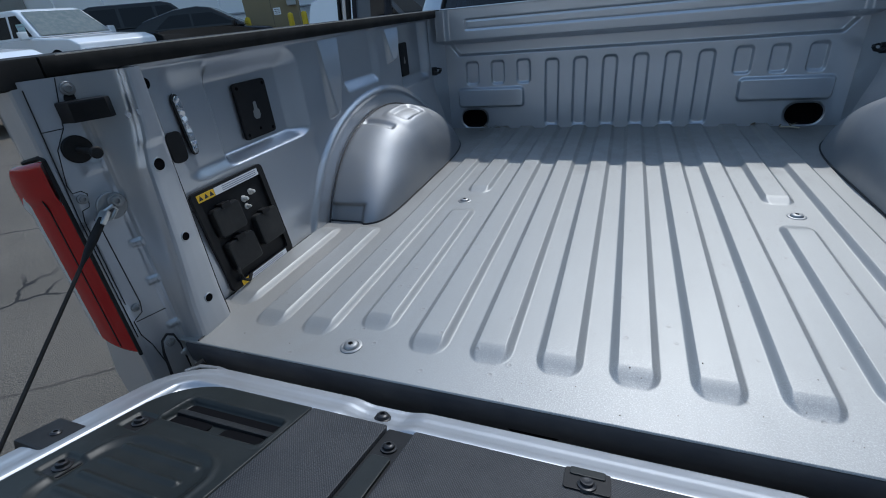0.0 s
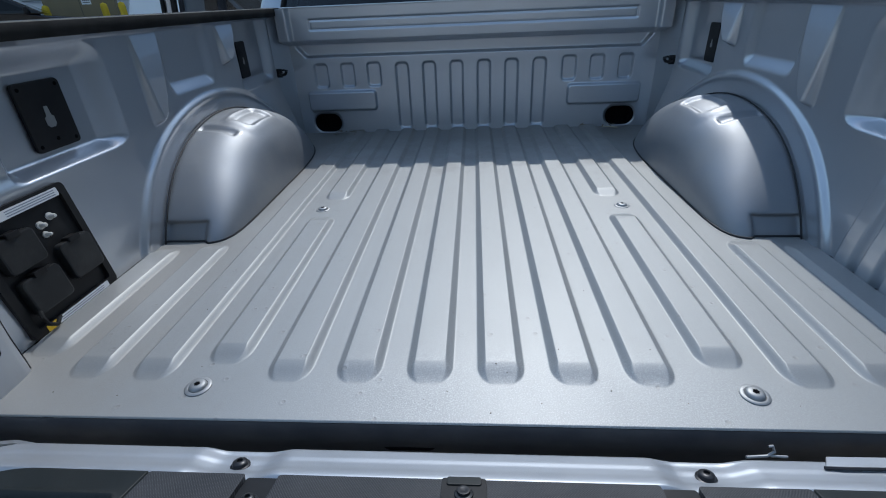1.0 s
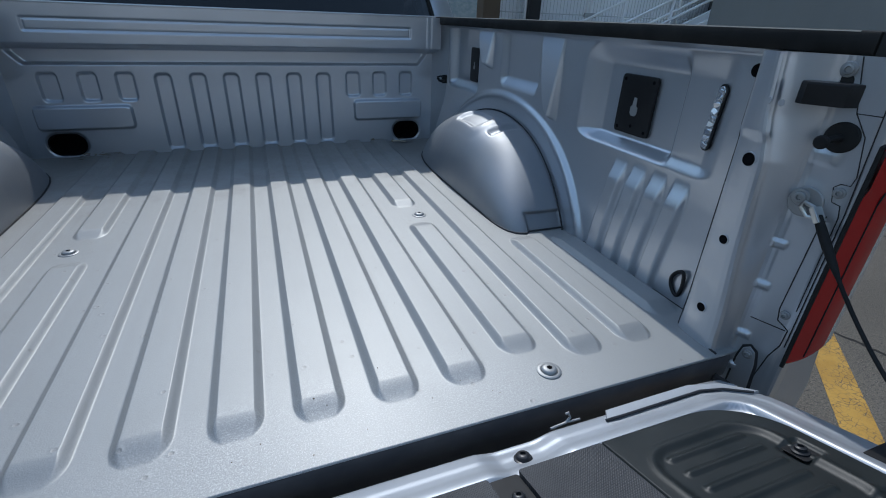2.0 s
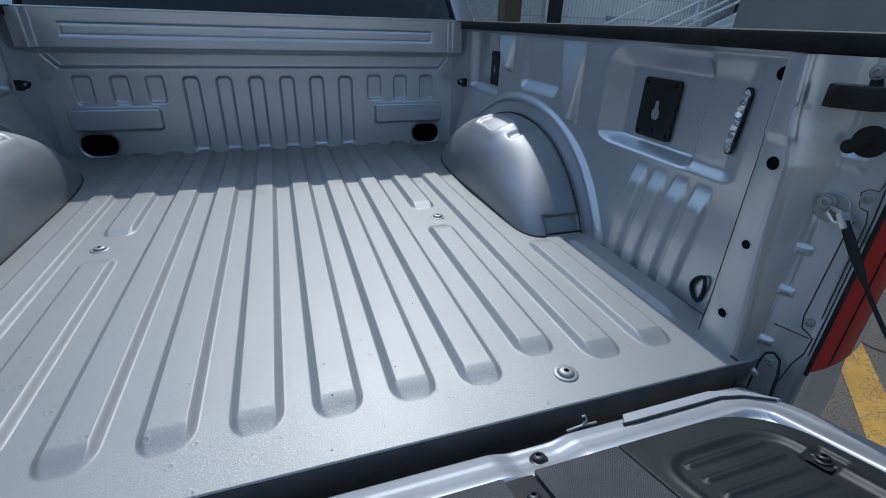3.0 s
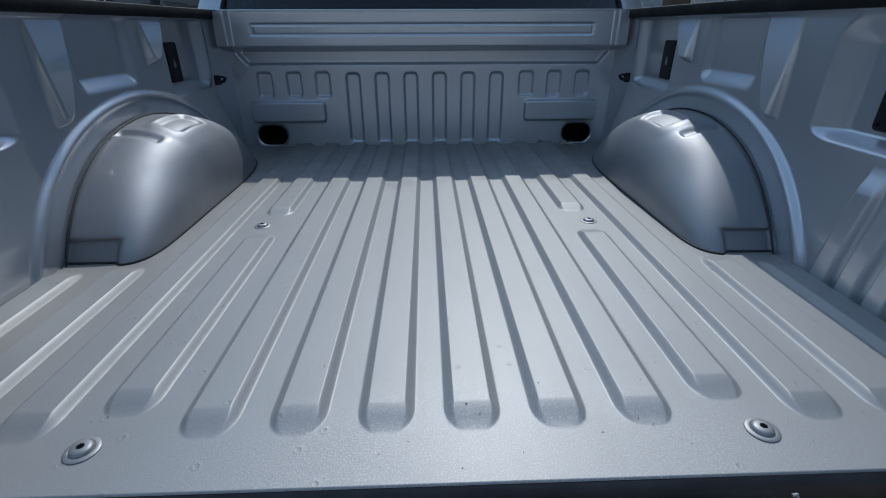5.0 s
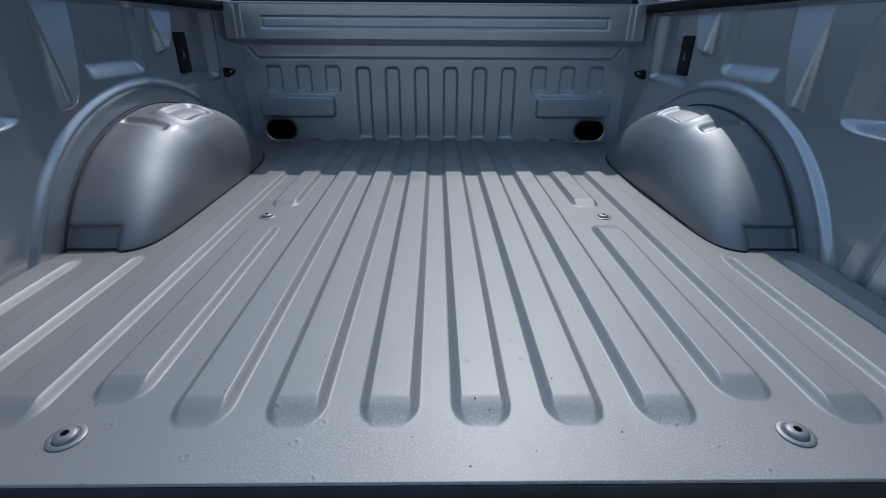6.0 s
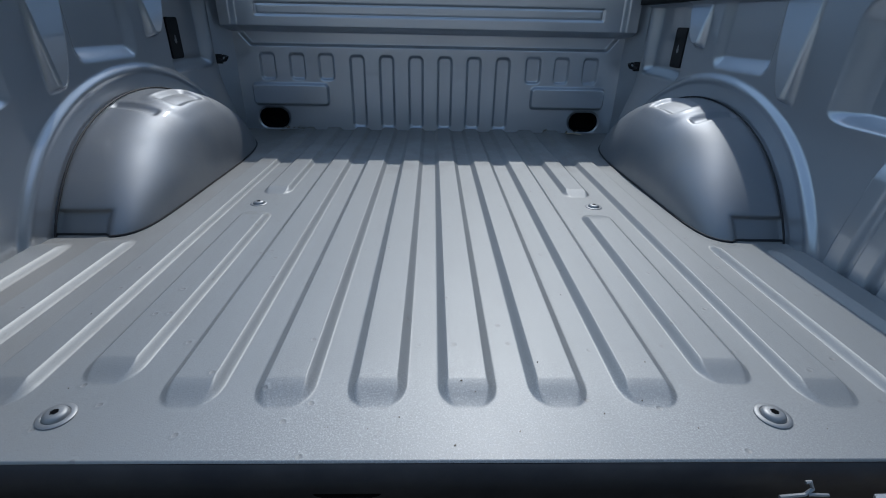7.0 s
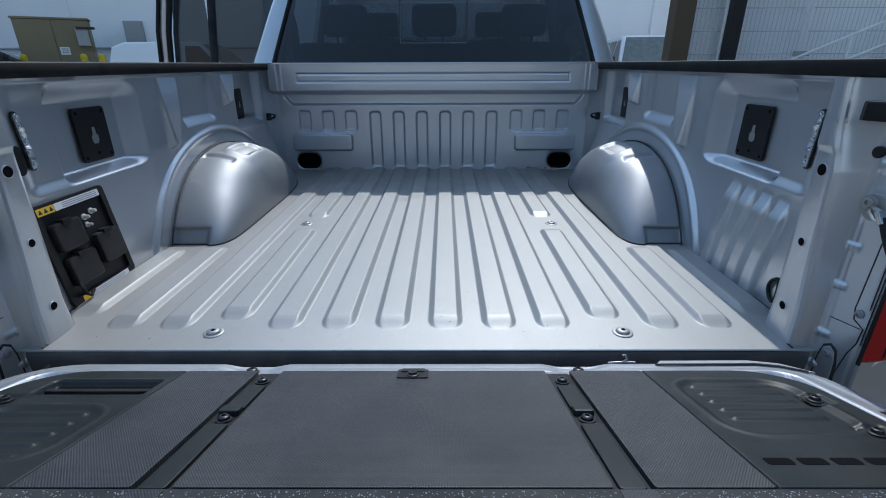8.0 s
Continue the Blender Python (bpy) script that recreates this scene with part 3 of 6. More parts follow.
def bed_side(s):
    right = s > 0
    us = steps((0.100, 0.20, 0.0036), (0.20, 0.48, 0.0020), (0.48, 1.752, 0.0034))
    vs = steps((-0.004, 0.27, 0.0028), (0.27, 0.50, 0.0034), (0.50, 0.53, 0.0025))
    ob = sheet("bed_side", us, vs, lambda y, z: (s * (wall_x(z) + side_recess(y, z, right)), y, z), SILVER, truck,
               "silver inner bed side with pressed pockets")
    # rear pillar and door jamb: one folded sheet
    plan = [(0.862, 0.118), (0.840, 0.117), (0.800, 0.110), (0.783, 0.105), (0.7765, 0.099), (0.7735, 0.088), (0.771, 0.060), (0.770, 0.036),
            (0.7705, 0.025), (0.7730, 0.0175), (0.779, 0.0145), (0.793, 0.0135), (0.805, 0.0130), (0.8120, 0.0115), (0.8160, 0.0080), (0.8180, 0.0030),
            (0.8200, 0.0), (0.8245, -0.020), (0.8290, -0.041), (0.8330, -0.059), (0.8345, -0.0655), (0.838, -0.069), (0.860, -0.0665), (0.90, -0.060), (0.930, -0.048), (0.944, -0.030), (0.950, 0.0)]
    px = np.array([p[0] for p in plan])
    py = np.array([p[1] for p in plan])
    t = np.linspace(0, len(plan) - 1, 183)
    ti = np.arange(len(plan))

    def jamb(u, z):
        x, y = np.interp(u, ti, px), np.interp(u, ti, py)
        # the pillar leans in at its foot, its head steps inwards, and small tabs stand out along the valley
        head = 0.004 * smooth01(0.385, 0.40, z) + 0.005 * smooth01(0.08, 0.0, z)
        x = x - head * smooth01(0.80, 0.776, x)
        edge = np.interp(z, (0.0, 0.20, 0.356, 0.427, 0.51), (0.0165, 0.036, 0.045, 0.060, 0.068)) - 0.0165
        y = y + edge * smooth01(0.816, 0.778, x) * np.clip((0.105 - y) / 0.0885, 0, 1)
        for zc in (0.225, 0.145, 0.040, -0.033):
            tab = basin((y + 0.009) / 0.005, (0.0135 - y) / 0.004, (z - zc + 0.010) / 0.006, (zc + 0.007 - z) / 0.003, p=2.4) * smooth01(0.806, 0.811, x)
            x, y = x - 0.0042 * tab, y - 0.003 * tab
        plate = smooth01(0.815, 0.820, x) * smooth01(0.845, 0.836, x)
        x = x - 0.0035 * plate * basin((0.013 - y) / 0.008, (y + 0.030) / 0.010, (z - 0.362) / 0.006, (0.388 - z) / 0.008, p=2.4)
        x = x - 0.0030 * plate * np.exp(-(np.hypot(y + 0.006, z - 0.304) / 0.034) ** 6)
        x = x + 0.0015 * plate * smooth01(-0.0545, -0.0565, y)
        return s * x, y, z

    sheet("rear_pillar", t, steps((-0.085, -0.05, 0.008), (-0.05, 0.517, 0.0030)), jamb, SILVER, ob, "folded silver pillar and jamb")
    for zc, yc, r in ((0.068, 0.064, 0.0086), (0.210, 0.065, 0.0080), (0.354, 0.068, 0.0108)):
        bm = bmesh.new()
        m = pose(s * (0.7690 if zc < 0.3 else 0.7688), yc, zc, 0, -90 * s, 0)
        lathe(bm, [(r + 0.0004, -0.002), (r + 0.0004, -0.0002), (0, -0.0002)], m, 22)
        part("hole", bm, HOLE, ob)
        bm = bmesh.new()
        lathe(bm, [(r + 0.0022, -0.002), (r + 0.0016, 0.0003), (r + 0.0004, 0.0004), (r, -0.0004)], m, 22)
        part("hole_rim", bm, SILVER, ob)
    bm = bmesh.new()
    lathe(bm, [(0.012, -0.002), (0.011, 0.0012), (0, 0.0012)], pose(s * 0.8605, 0.169, 0.480, 0, -90 * s, 0), 18)
    part("hole", bm, HOLE, ob)
    bm = bmesh.new()
    box(bm, (min(s * 0.790, s * 0.866), 0.072, 0.506), (max(s * 0.790, s * 0.866), 0.112, 0.512), 0.002)
    part("pillar_top", bm, SILVER, ob)
    # weld line between pillar and panel
    bm = bmesh.new()
    tube(bm, [(s * (0.7815 - 0.004 * float(smooth01(0.385, 0.40, np.array(z))) - 0.004 * float(smooth01(0.08, 0.0, np.array(z)))), 0.1052, z) for z in np.linspace(0.0, 0.51, 40)], 0.0009, 5)
    part("seam", bm, SEAL, ob)
    # two spot welds on the pillar's head
    for yc in (0.045, 0.066):
        bm = bmesh.new()
        lathe(bm, [(0.0052, -0.001), (0.0048, 0.0006), (0.0034, 0.0008), (0, 0.0002)], pose(s * 0.7662, yc, 0.447, 0, -90 * s, 0), 14)
        part("spot_weld", bm, SILVER, ob)
    # floor joint
    bm = bmesh.new()
    tube(bm, [(s * 0.8275, y, 0.001) for y in np.linspace(0.115, 0.58, 12)], 0.0013, 5)
    part("seam", bm, SEAL, ob)
    bm = bmesh.new()
    tube(bm, [(s * 0.778, 0.10, 0.0015), (s * 0.770, 0.06, 0.0015), (s * 0.768, 0.005, 0.0015)], 0.0020, 5)
    part("seam", bm, SEAL, ob)
    return ob


sides = {s: bed_side(s) for s in (-1, 1)}


# black caps on the bed rails
def rail_cap(s):
    prof = [(0.836, 0.516), (0.8265, 0.5170), (0.8245, 0.5190), (0.8238, 0.5445), (0.8255, 0.5475), (0.850, 0.5490), (0.92, 0.5495), (0.97, 0.548), (0.984, 0.543), (0.990, 0.534), (0.991, 0.520), (0.985, 0.516)]
    def run(ys_, low):
        bm = bmesh.new()
        rows_ = []
        for y in ys_:
            inn, out = 0.012 * float(smooth01(0.0, -0.08, np.array(y))), 0.050 * max(0.0, (0.06 - y) / 0.14) ** 2
            k = 0.97 if y in (ys_[0], ys_[-1]) else 1.0
            rows_.append([bm.verts.new((s * (0.92 + k * (x + (inn if x < 0.88 else -out) - 0.92)), y, 0.53 + k * (z - (low if z < 0.52 else 0.0) - 0.53))) for x, z in prof])
        n = len(prof)
        for a, b in zip(rows_, rows_[1:]):
            for i in range(n):
                bm.faces.new((a[i], a[(i + 1) % n], b[(i + 1) % n], b[i]))
        bm.faces.new(rows_[0])
        bm.faces.new(list(reversed(rows_[-1])))
        return bm

    bm = run([-0.0165, -0.015, 0.0, 0.03, 0.06, 0.10] + list(np.linspace(0.2, 1.745, 18)) + [1.752], 0.0)
    ob = part("rail_cap", bm, RAIL, truck, "black plastic bed rail cap", 50)
    bm = run([-0.081, -0.079, -0.07, -0.055, -0.04, -0.0185, -0.0170], 0.011)
    part("end_cap", bm, RAIL, ob)
    # pale bar for the thin pale line of the cap's top face
    bm = bmesh.new()
    tube(bm, [(s * 0.8262, y, 0.5470) for y in np.linspace(0.01, 1.74, 16)], 0.0016, 5)
    part("pale_edge", bm, RAIL_EDGE, ob, "pale line along the edge of the cap")


RAIL_EDGE = plastic("pale_rail_edge", (0.26, 0.25, 0.22), 0.6, 200, 0.3, 0.3)
for s in (-1, 1):
    rail_cap(s)


# outer skin of the bed
def outer_skin(s):
    ys_ = [-0.030, -0.015, 0.0, 0.02] + list(np.linspace(0.045, 2.0, 58))

    def place(y, v):
        bottom = np.where(np.abs(y - 1.09) < 0.47, np.sqrt(np.maximum(0.47 ** 2 - (y - 1.09) ** 2, 0)) - 0.50, -0.42)
        bottom = np.maximum(bottom, -0.42)
        z = 0.53 + (bottom - 0.53) * v
        x = 0.944 + 0.045 * np.sin(np.clip((0.56 - z) / 0.75, 0, 1) * math.pi * 0.85) * smooth01(-0.05, 0.25, y) + 0.033 * smooth01(-0.05, 0.22, y)
        return s * x, y, z

    ob = sheet("outer_skin", ys_, np.linspace(0, 1, 40), place, SILVER, truck, "silver outer bed skin")
    bm = bmesh.new()
    m = Matrix(((s, 0, 0, 0), (0, 0, 1, 0), (0, 1, 0, 0), (0, 0, 0, 1)))
    # lamp: a bowed lens beside the jamb, wide at its head, with a clear strip along its outer edge
    def lens(w, v):
        lo = 0.016 + 0.050 * w ** 1.5
        hi = 0.402 - 0.012 * w - 0.034 * smooth01(0.70, 1.0, w)
        z = lo + (hi - lo) * v
        edge = np.maximum(np.abs(v - 0.5) - 0.485, 0) / 0.015
        x = 0.837 + 0.094 * w + 0.010 * smooth01(0.86, 1.0, w) * w
        y = -0.0715 - 0.011 * np.sin(math.pi * 0.8 * w) + 0.034 * smooth01(0.88, 1.0, w) - 0.004 * smooth01(0.80, 0.86, v)
        return s * x, y + 0.008 * edge ** 2, z

    across, up = np.linspace(0, 1, 41), np.linspace(0, 1, 120)
    lamp = sheet("tail_lamp", across, up, lens, RED_LENS, truck, "red tail lamp lens with a wide head beside the jamb", keep=lambda w, v: (w < 0.70) | (v > 0.86))
    sheet("clear_lens", across, up, lens, CLEAR_LENS, lamp, "clear outer strip of the lens", keep=lambda w, v: (w > 0.70) & (v < 0.86))
    b_ = bmesh.new()
    box(b_, (min(s * 0.842, s * 0.922), -0.066, 0.055), (max(s * 0.842, s * 0.922), -0.030, 0.375), 0.003, 1)
    part("lamp_housing", b_, DARK_STEEL, lamp)
    b_ = bmesh.new()
    tube(b_, [(s * (0.842 + 0.05 * k_), -0.068, 0.407 - 0.010 * k_) for k_ in (1.0, 0.5, 0.0)] + [(s * 0.8355, -0.0685, 0.403 - 0.390 * k_) for k_ in np.linspace(0, 1, 12)], 0.0036, 8)
    part("lamp_gasket", b_, RUBBER, lamp, "black gasket")
    b_ = bmesh.new()
    tube(b_, [lens(np.array(0.30), np.array(v_)) for v_ in np.linspace(0.03, 0.84, 14)], 0.0014, 6)
    part("lens_rib", b_, RUBBER, lamp, "dark rib along the lens")
    bm = bmesh.new()
    prism(bm, [(0.838, -0.30), (0.838, -0.010), (0.850, 0.008), (0.895, 0.038), (0.925, 0.050), (0.942, 0.020), (0.952, -0.06), (0.952, -0.30)], -0.066, m, 0.012, 3)
    part("corner_panel", bm, SILVER, truck)
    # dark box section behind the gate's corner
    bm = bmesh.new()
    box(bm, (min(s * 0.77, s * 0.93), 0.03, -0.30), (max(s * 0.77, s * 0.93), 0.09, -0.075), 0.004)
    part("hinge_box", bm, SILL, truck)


for s in (-1, 1):
    outer_skin(s)


# ---- bulkhead at the front of the bed
def bulkhead_y(x, z):
    ax = np.abs(x)
    y = 1.748 + 0 * x
    # upper shelf set back, with slanting ends
    lim = 0.748 + np.clip((z - 0.345) / 0.042, 0, 1) * 0.034
    y = y + 0.020 * smooth01(0.338, 0.352, z) * smooth01(lim + 0.006, lim - 0.012, ax)
    # the beam stands out over it
    y = y - 0.068 * crisp((z - 0.394) / 0.022)
    y = y + 0.007 * press(x, z, -0.697, 0.697, 0.452, 0.502, 0.007, 0.007)
    y = y - 0.004 * press(x, z, -0.690, 0.690, 0.459, 0.495, 0.004, 0.005)
    for c in (-0.310, -0.186, -0.062, 0.062, 0.186, 0.310):
        y = y + 0.0150 * press(x, z, c - 0.033, c + 0.033, 0.007, 0.312, 0.022, 0.0090)
    for c in (0.440, 0.562, 0.686):
        y = y + 0.0120 * press(ax, z, c - 0.034, c + 0.034, 0.207, 0.316, 0.018, 0.0085)
    y = y - 0.0150 * press(ax, z, 0.436, 0.764, 0.102, 0.196, 0.020, 0.0090)
    y = y + 0.006 * press(ax, z, 0.614, 0.758, 0.000, 0.099, 0.047, 0.008)
    return y


edges = [(0.062, 0.033), (0.186, 0.033), (0.310, 0.033), (0.440, 0.034), (0.562, 0.034), (0.686, 0.034), (0.600, 0.164)]
xs_b = sorted(set(steps((-0.83, 0.83, 0.0040))) | {round(q * (c + t * (w - o)), 5) for c, w in edges for t in (-1, 1) for q in (-1, 1) for o in (0.0, 0.0012, 0.0026, 0.0045, 0.0064, 0.0078, 0.0090)})
zs_b = steps((-0.003, 0.33, 0.0036), (0.33, 0.43, 0.0022), (0.43, 0.543, 0.0028))
bulk = sheet("bulkhead", xs_b, zs_b, lambda x, z: (x, bulkhead_y(x, z), z), SILVER, truck, "silver bulkhead with pressed slots and a top beam",
             keep=lambda x, z: sd_box(np.abs(x), z, 0.625, 0.747, 0.010, 0.088, 0.038) > 0)
bm = bmesh.new()
box(bm, (-0.812, 1.6965, 0.5425), (0.812, 1.80, 0.5495), 0.003)
part("top_flange", bm, SILVER, bulk, "rounded top edge of the beam")
for s in (-1, 1):
    bm = bmesh.new()
    m = pose(s * 0.686, 1.7485, 0.049, 90, 0, 0)
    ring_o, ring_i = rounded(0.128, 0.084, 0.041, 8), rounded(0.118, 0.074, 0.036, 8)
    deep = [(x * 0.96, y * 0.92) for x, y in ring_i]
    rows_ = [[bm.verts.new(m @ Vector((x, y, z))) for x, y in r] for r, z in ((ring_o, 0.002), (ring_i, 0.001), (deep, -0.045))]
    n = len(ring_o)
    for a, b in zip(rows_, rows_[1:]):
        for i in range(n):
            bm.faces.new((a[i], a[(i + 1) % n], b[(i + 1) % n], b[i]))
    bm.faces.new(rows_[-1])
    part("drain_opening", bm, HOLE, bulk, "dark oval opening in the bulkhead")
    # black cargo hook at the corner
    bm = bmesh.new()
    box(bm, (-0.012, -0.006, -0.02), (0.012, 0.006, 0.016), 0.002, 1, pose(s * 0.838, 1.640, 0.296))
    tube(bm, [(s * 0.836, 1.636, 0.292), (s * 0.820, 1.620, 0.288), (s * 0.803, 1.612, 0.292), (s * 0.795, 1.612, 0.304)], 0.006, 8)
    tube(bm, [(s * 0.836, 1.636, 0.300), (s * 0.822, 1.648, 0.306), (s * 0.806, 1.652, 0.300)], 0.004, 8)
    part("cargo_hook", bm, BLACK, truck, "small black cargo hook")
# corner fillers between bulkhead and sides
for s in (-1, 1):
    def corner(u, z):
        return s * (0.812 + 0.058 * u), 1.750 - 0.085 * u + 0 * z, z
    sheet("corner_post", np.linspace(0, 1, 8), np.linspace(-0.003, 0.545, 20), corner, SILVER, truck, "silver corner post")


# ---- fittings on the bed sides
REFLECTOR = material("faceted_reflector", (0.62, 0.64, 0.66), 0.14, 0.9, 1.0, 0.03)
def cleat_plate(s, y0, y1, z0, z1, depth, slot):
    """Black cargo plate with a keyhole of bright metal."""
    zc, yc = (z0 + z1) / 2, (y0 + y1) / 2
    w, h = y1 - y0, z1 - z0
    x = wall_x(np.array(zc)) + depth
    m = Matrix(((0, 0, -s, s * x), (1, 0, 0, yc), (0, 1, 0, zc), (0, 0, 0, 1)))
    bm = bmesh.new()
    prism(bm, rounded(w, h, 0.010, 4), 0.007, m, 0.002)
    ob = part("cleat_plate", bm, BLACK, sides[s], "black cargo plate with a keyhole slot")
    bm = bmesh.new()
    k = slot * 0.8
    prism(bm, [(-0.006 * k, 0.028 * k), (0.006 * k, 0.028 * k), (0.008 * k, 0.004 * k), (0.015 * k, 0.000), (0.015 * k, -0.018 * k), (0.008 * k, -0.026 * k), (-0.008 * k, -0.026 * k), (-0.015 * k, -0.018 * k), (-0.015 * k, 0.000), (-0.008 * k, 0.004 * k)], 0.0012, m @ pose(0, -0.004, 0.0066), 0.0004)
    part("keyhole", bm, STEEL_DULL, ob, "dull metal keyhole insert")
    if slot >= 1:
        for cx, cy in ((-1, -1), (1, -1), (-1, 1), (1, 1), (0, -0.86)):
            bm = bmesh.new()
            lathe(bm, [(0.0045, 0), (0.004, 0.0012), (0, 0.0012)], m @ pose(cx * (w / 2 - 0.012), cy * (h / 2 - 0.012), 0.0066), 10)
            part("rivet", bm, HOLE, ob)


for s in (-1, 1):
    cleat_plate(s, 0.417, 0.535, 0.299, 0.438, 0.0335, 1.0)
    cleat_plate(s, 1.392, 1.470, 0.308, 0.440, 0.034, 0.62)
    # clear bed lamp on the slanted rear wall of the pocket
    m = Matrix(((0, 0, -s, s * (wall_x(np.array(0.38)) + 0.0080)), (1, 0, 0, 0.232), (0, 1, 0, 0.385), (0, 0, 0, 1))) @ pose(0, 0, 0, 0, 16, 4)
    bm = bmesh.new()
    prism(bm, rounded(0.0285, 0.130, 0.014, 6), 0.0035, m, 0.001)
    lamp = part("bed_lamp", bm, BLACK, sides[s], "slim bed lamp with a clear lens")
    bm = bmesh.new()
    prism(bm, rounded(0.0215, 0.122, 0.0105, 6), 0.006, m, 0.002)
    for k in range(9):
        box(bm, (-0.0085, -0.0075, 0.003), (0.0085, 0.0075, 0.0075), 0.0012, 1, m @ pose(0, -0.052 + 0.013 * k, 0, 24 * (-1) ** k, 9 * ((k * 5) % 3 - 1), 14 * (-1) ** (k // 2)))
    part("lens", bm, REFLECTOR, lamp, "clear faceted lens")

# black tie-down ring low on the right wall
bm = bmesh.new()
ring = [(0.170 + 0.016 * math.cos(a) * (1.25 if math.cos(a) > 0 else 0.7), 0.050 + 0.028 * math.sin(a) * (1 - 0.25 * math.cos(a))) for a in np.linspace(0, 2 * math.pi, 25)]
tube(bm, [(0.826, y, z) for y, z in ring], 0.0042, 8, False)
part("tie_down_ring", bm, BLACK, sides[1], "black tie-down ring")
bm = bmesh.new()
prism(bm, rounded(0.038, 0.064, 0.012, 5), 0.004, Matrix(((0, 0, 1, -0.860), (1, 0, 0, 0.187), (0, 1, 0, 0.350), (0, 0, 0, 1))), 0.0015)
part("blanking_plug", bm, BLACK, sides[-1], "black rubber blanking plug")


# power outlet panel on the left wall
def outlet_panel():
    y0, y1, z0, z1 = 0.168, 0.398, 0.002, 0.248
    w, h = y1 - y0, z1 - z0
    lean = math.degrees(math.atan2(0.032, 0.243))
    m = Matrix(((0, 0, 1, -0.829), (1, 0, 0, y0), (0, 1, 0, z0 + 0.002), (0, 0, 0, 1))) @ pose(0, 0, 0, -lean, 0, 0) @ Matrix.Translation((0, 0, 0.001))

    def slab(name, u0, u1, v0, v1, d0, d1, mat, parent, r=0.006, bevel=0.002, label=""):
        bm_ = bmesh.new()
        prism(bm_, rounded(u1 - u0, v1 - v0, r, 4, (u0 + u1) / 2, (v0 + v1) / 2), d1 - d0, m @ Matrix.Translation((0, 0, d0)), bevel)
        return part(name, bm_, mat, parent, label)

    bm_ = bmesh.new()
    o, i_ = rounded(w, h, 0.012, 4, w / 2, h / 2), rounded(w - 0.034, h - 0.034, 0.008, 4, w / 2, h / 2)
    lv = [[bm_.verts.new(m @ Vector((x, y, z))) for x, y in pts] for pts, z in ((o, 0.0), (o, 0.010), (i_, 0.011), (i_, 0.003))]
    for a, b in zip(lv, lv[1:]):
        for k in range(len(o)):
            bm_.faces.new((a[k], a[(k + 1) % len(o)], b[(k + 1) % len(o)], b[k]))
    bm_.faces.new(lv[-1])
    pan = part("outlet_panel", bm_, BLACK, truck, "black power outlet panel with closed covers")
    cov = [(0.028, 0.112, 0.128, 0.196), (0.030, 0.118, 0.040, 0.112), (0.136, 0.218, 0.056, 0.136)]
    for u0, u1, v0, v1 in cov:
        slab("outlet_cover", u0, u1, v0, v1, 0.003, 0.019, BLACK_SHEEN, pan, 0.010, 0.004, "glossy black outlet cover")
        slab("latch", (u0 + u1) / 2 - 0.014, (u0 + u1) / 2 + 0.014, v1 - 0.006, v1 + 0.006, 0.004, 0.022, BLACK, pan, 0.003, 0.001)
    for u, v, r in ((0.140, 0.184, 0.0052), (0.168, 0.192, 0.0050), (0.140, 0.164, 0.0040)):
        b2 = bmesh.new()
        lathe(b2, [(r + 0.003, 0.002), (r + 0.003, 0.006), (r, 0.007), (r * 0.95, 0.016), (r * 0.6, 0.019), (0, 0.0195)], m @ pose(u, v, 0), 14)
        part("push_button", b2, WHITE_PLASTIC, pan, "pale round push button")
    # stickers
    slab("warning_label", 0.012, 0.062, 0.2225, 0.2395, 0.0112, 0.0118, YELLOW_STICKER, pan, 0.002, 0, "yellow warning label")
    slab("warning_label", 0.063, w - 0.022, 0.2225, 0.2395, 0.0112, 0.0118, WHITE_STICKER, pan, 0.002, 0, "white notice label")
    for k in range(3):
        tri = bmesh.new()
        prism(tri, [(0.0155 + 0.0155 * k, 0.2265), (0.0275 + 0.0155 * k, 0.2265), (0.0215 + 0.0155 * k, 0.237)], 0.0004, m @ Matrix.Translation((0, 0, 0.0118)))
        part("warning_mark", tri, INK, pan)
    for v in (0.2265, 0.2310, 0.2355):
        slab("print_bar", 0.086, w - 0.030, v - 0.0009, v + 0.0009, 0.0118, 0.0122, INK_PALE, pan, 0.0008, 0)
    slab("warning_label", 0.030, 0.056, 0.0025, 0.0150, 0.0112, 0.0118, YELLOW_STICKER, pan, 0.002, 0, "yellow warning label")
    slab("warning_label", 0.058, w - 0.030, 0.0025, 0.0150, 0.0112, 0.0118, WHITE_STICKER, pan, 0.002, 0, "white notice label")
    for v in (0.0065, 0.0110):
        slab("print_bar", 0.066, w - 0.045, v - 0.0008, v + 0.0008, 0.0118, 0.0122, INK_PALE, pan, 0.0006, 0)
    b2 = bmesh.new()
    tube(b2, [m @ Vector(p) for p in ((0.030, 0.050, 0.020), (0.022, 0.040, 0.028), (0.024, 0.024, 0.030), (0.040, 0.012, 0.026), (0.056, 0.020, 0.022))], 0.004, 8)
    part("cover_strap", b2, RUBBER, pan, "black rubber cover strap")


BLACK_SHEEN = plastic("sheen_black_plastic", (0.014, 0.015, 0.016), 0.36, 700, 0.12, 0.1)
INK_PALE = material("fine_print", (0.30, 0.32, 0.36), 0.6)
outlet_panel()


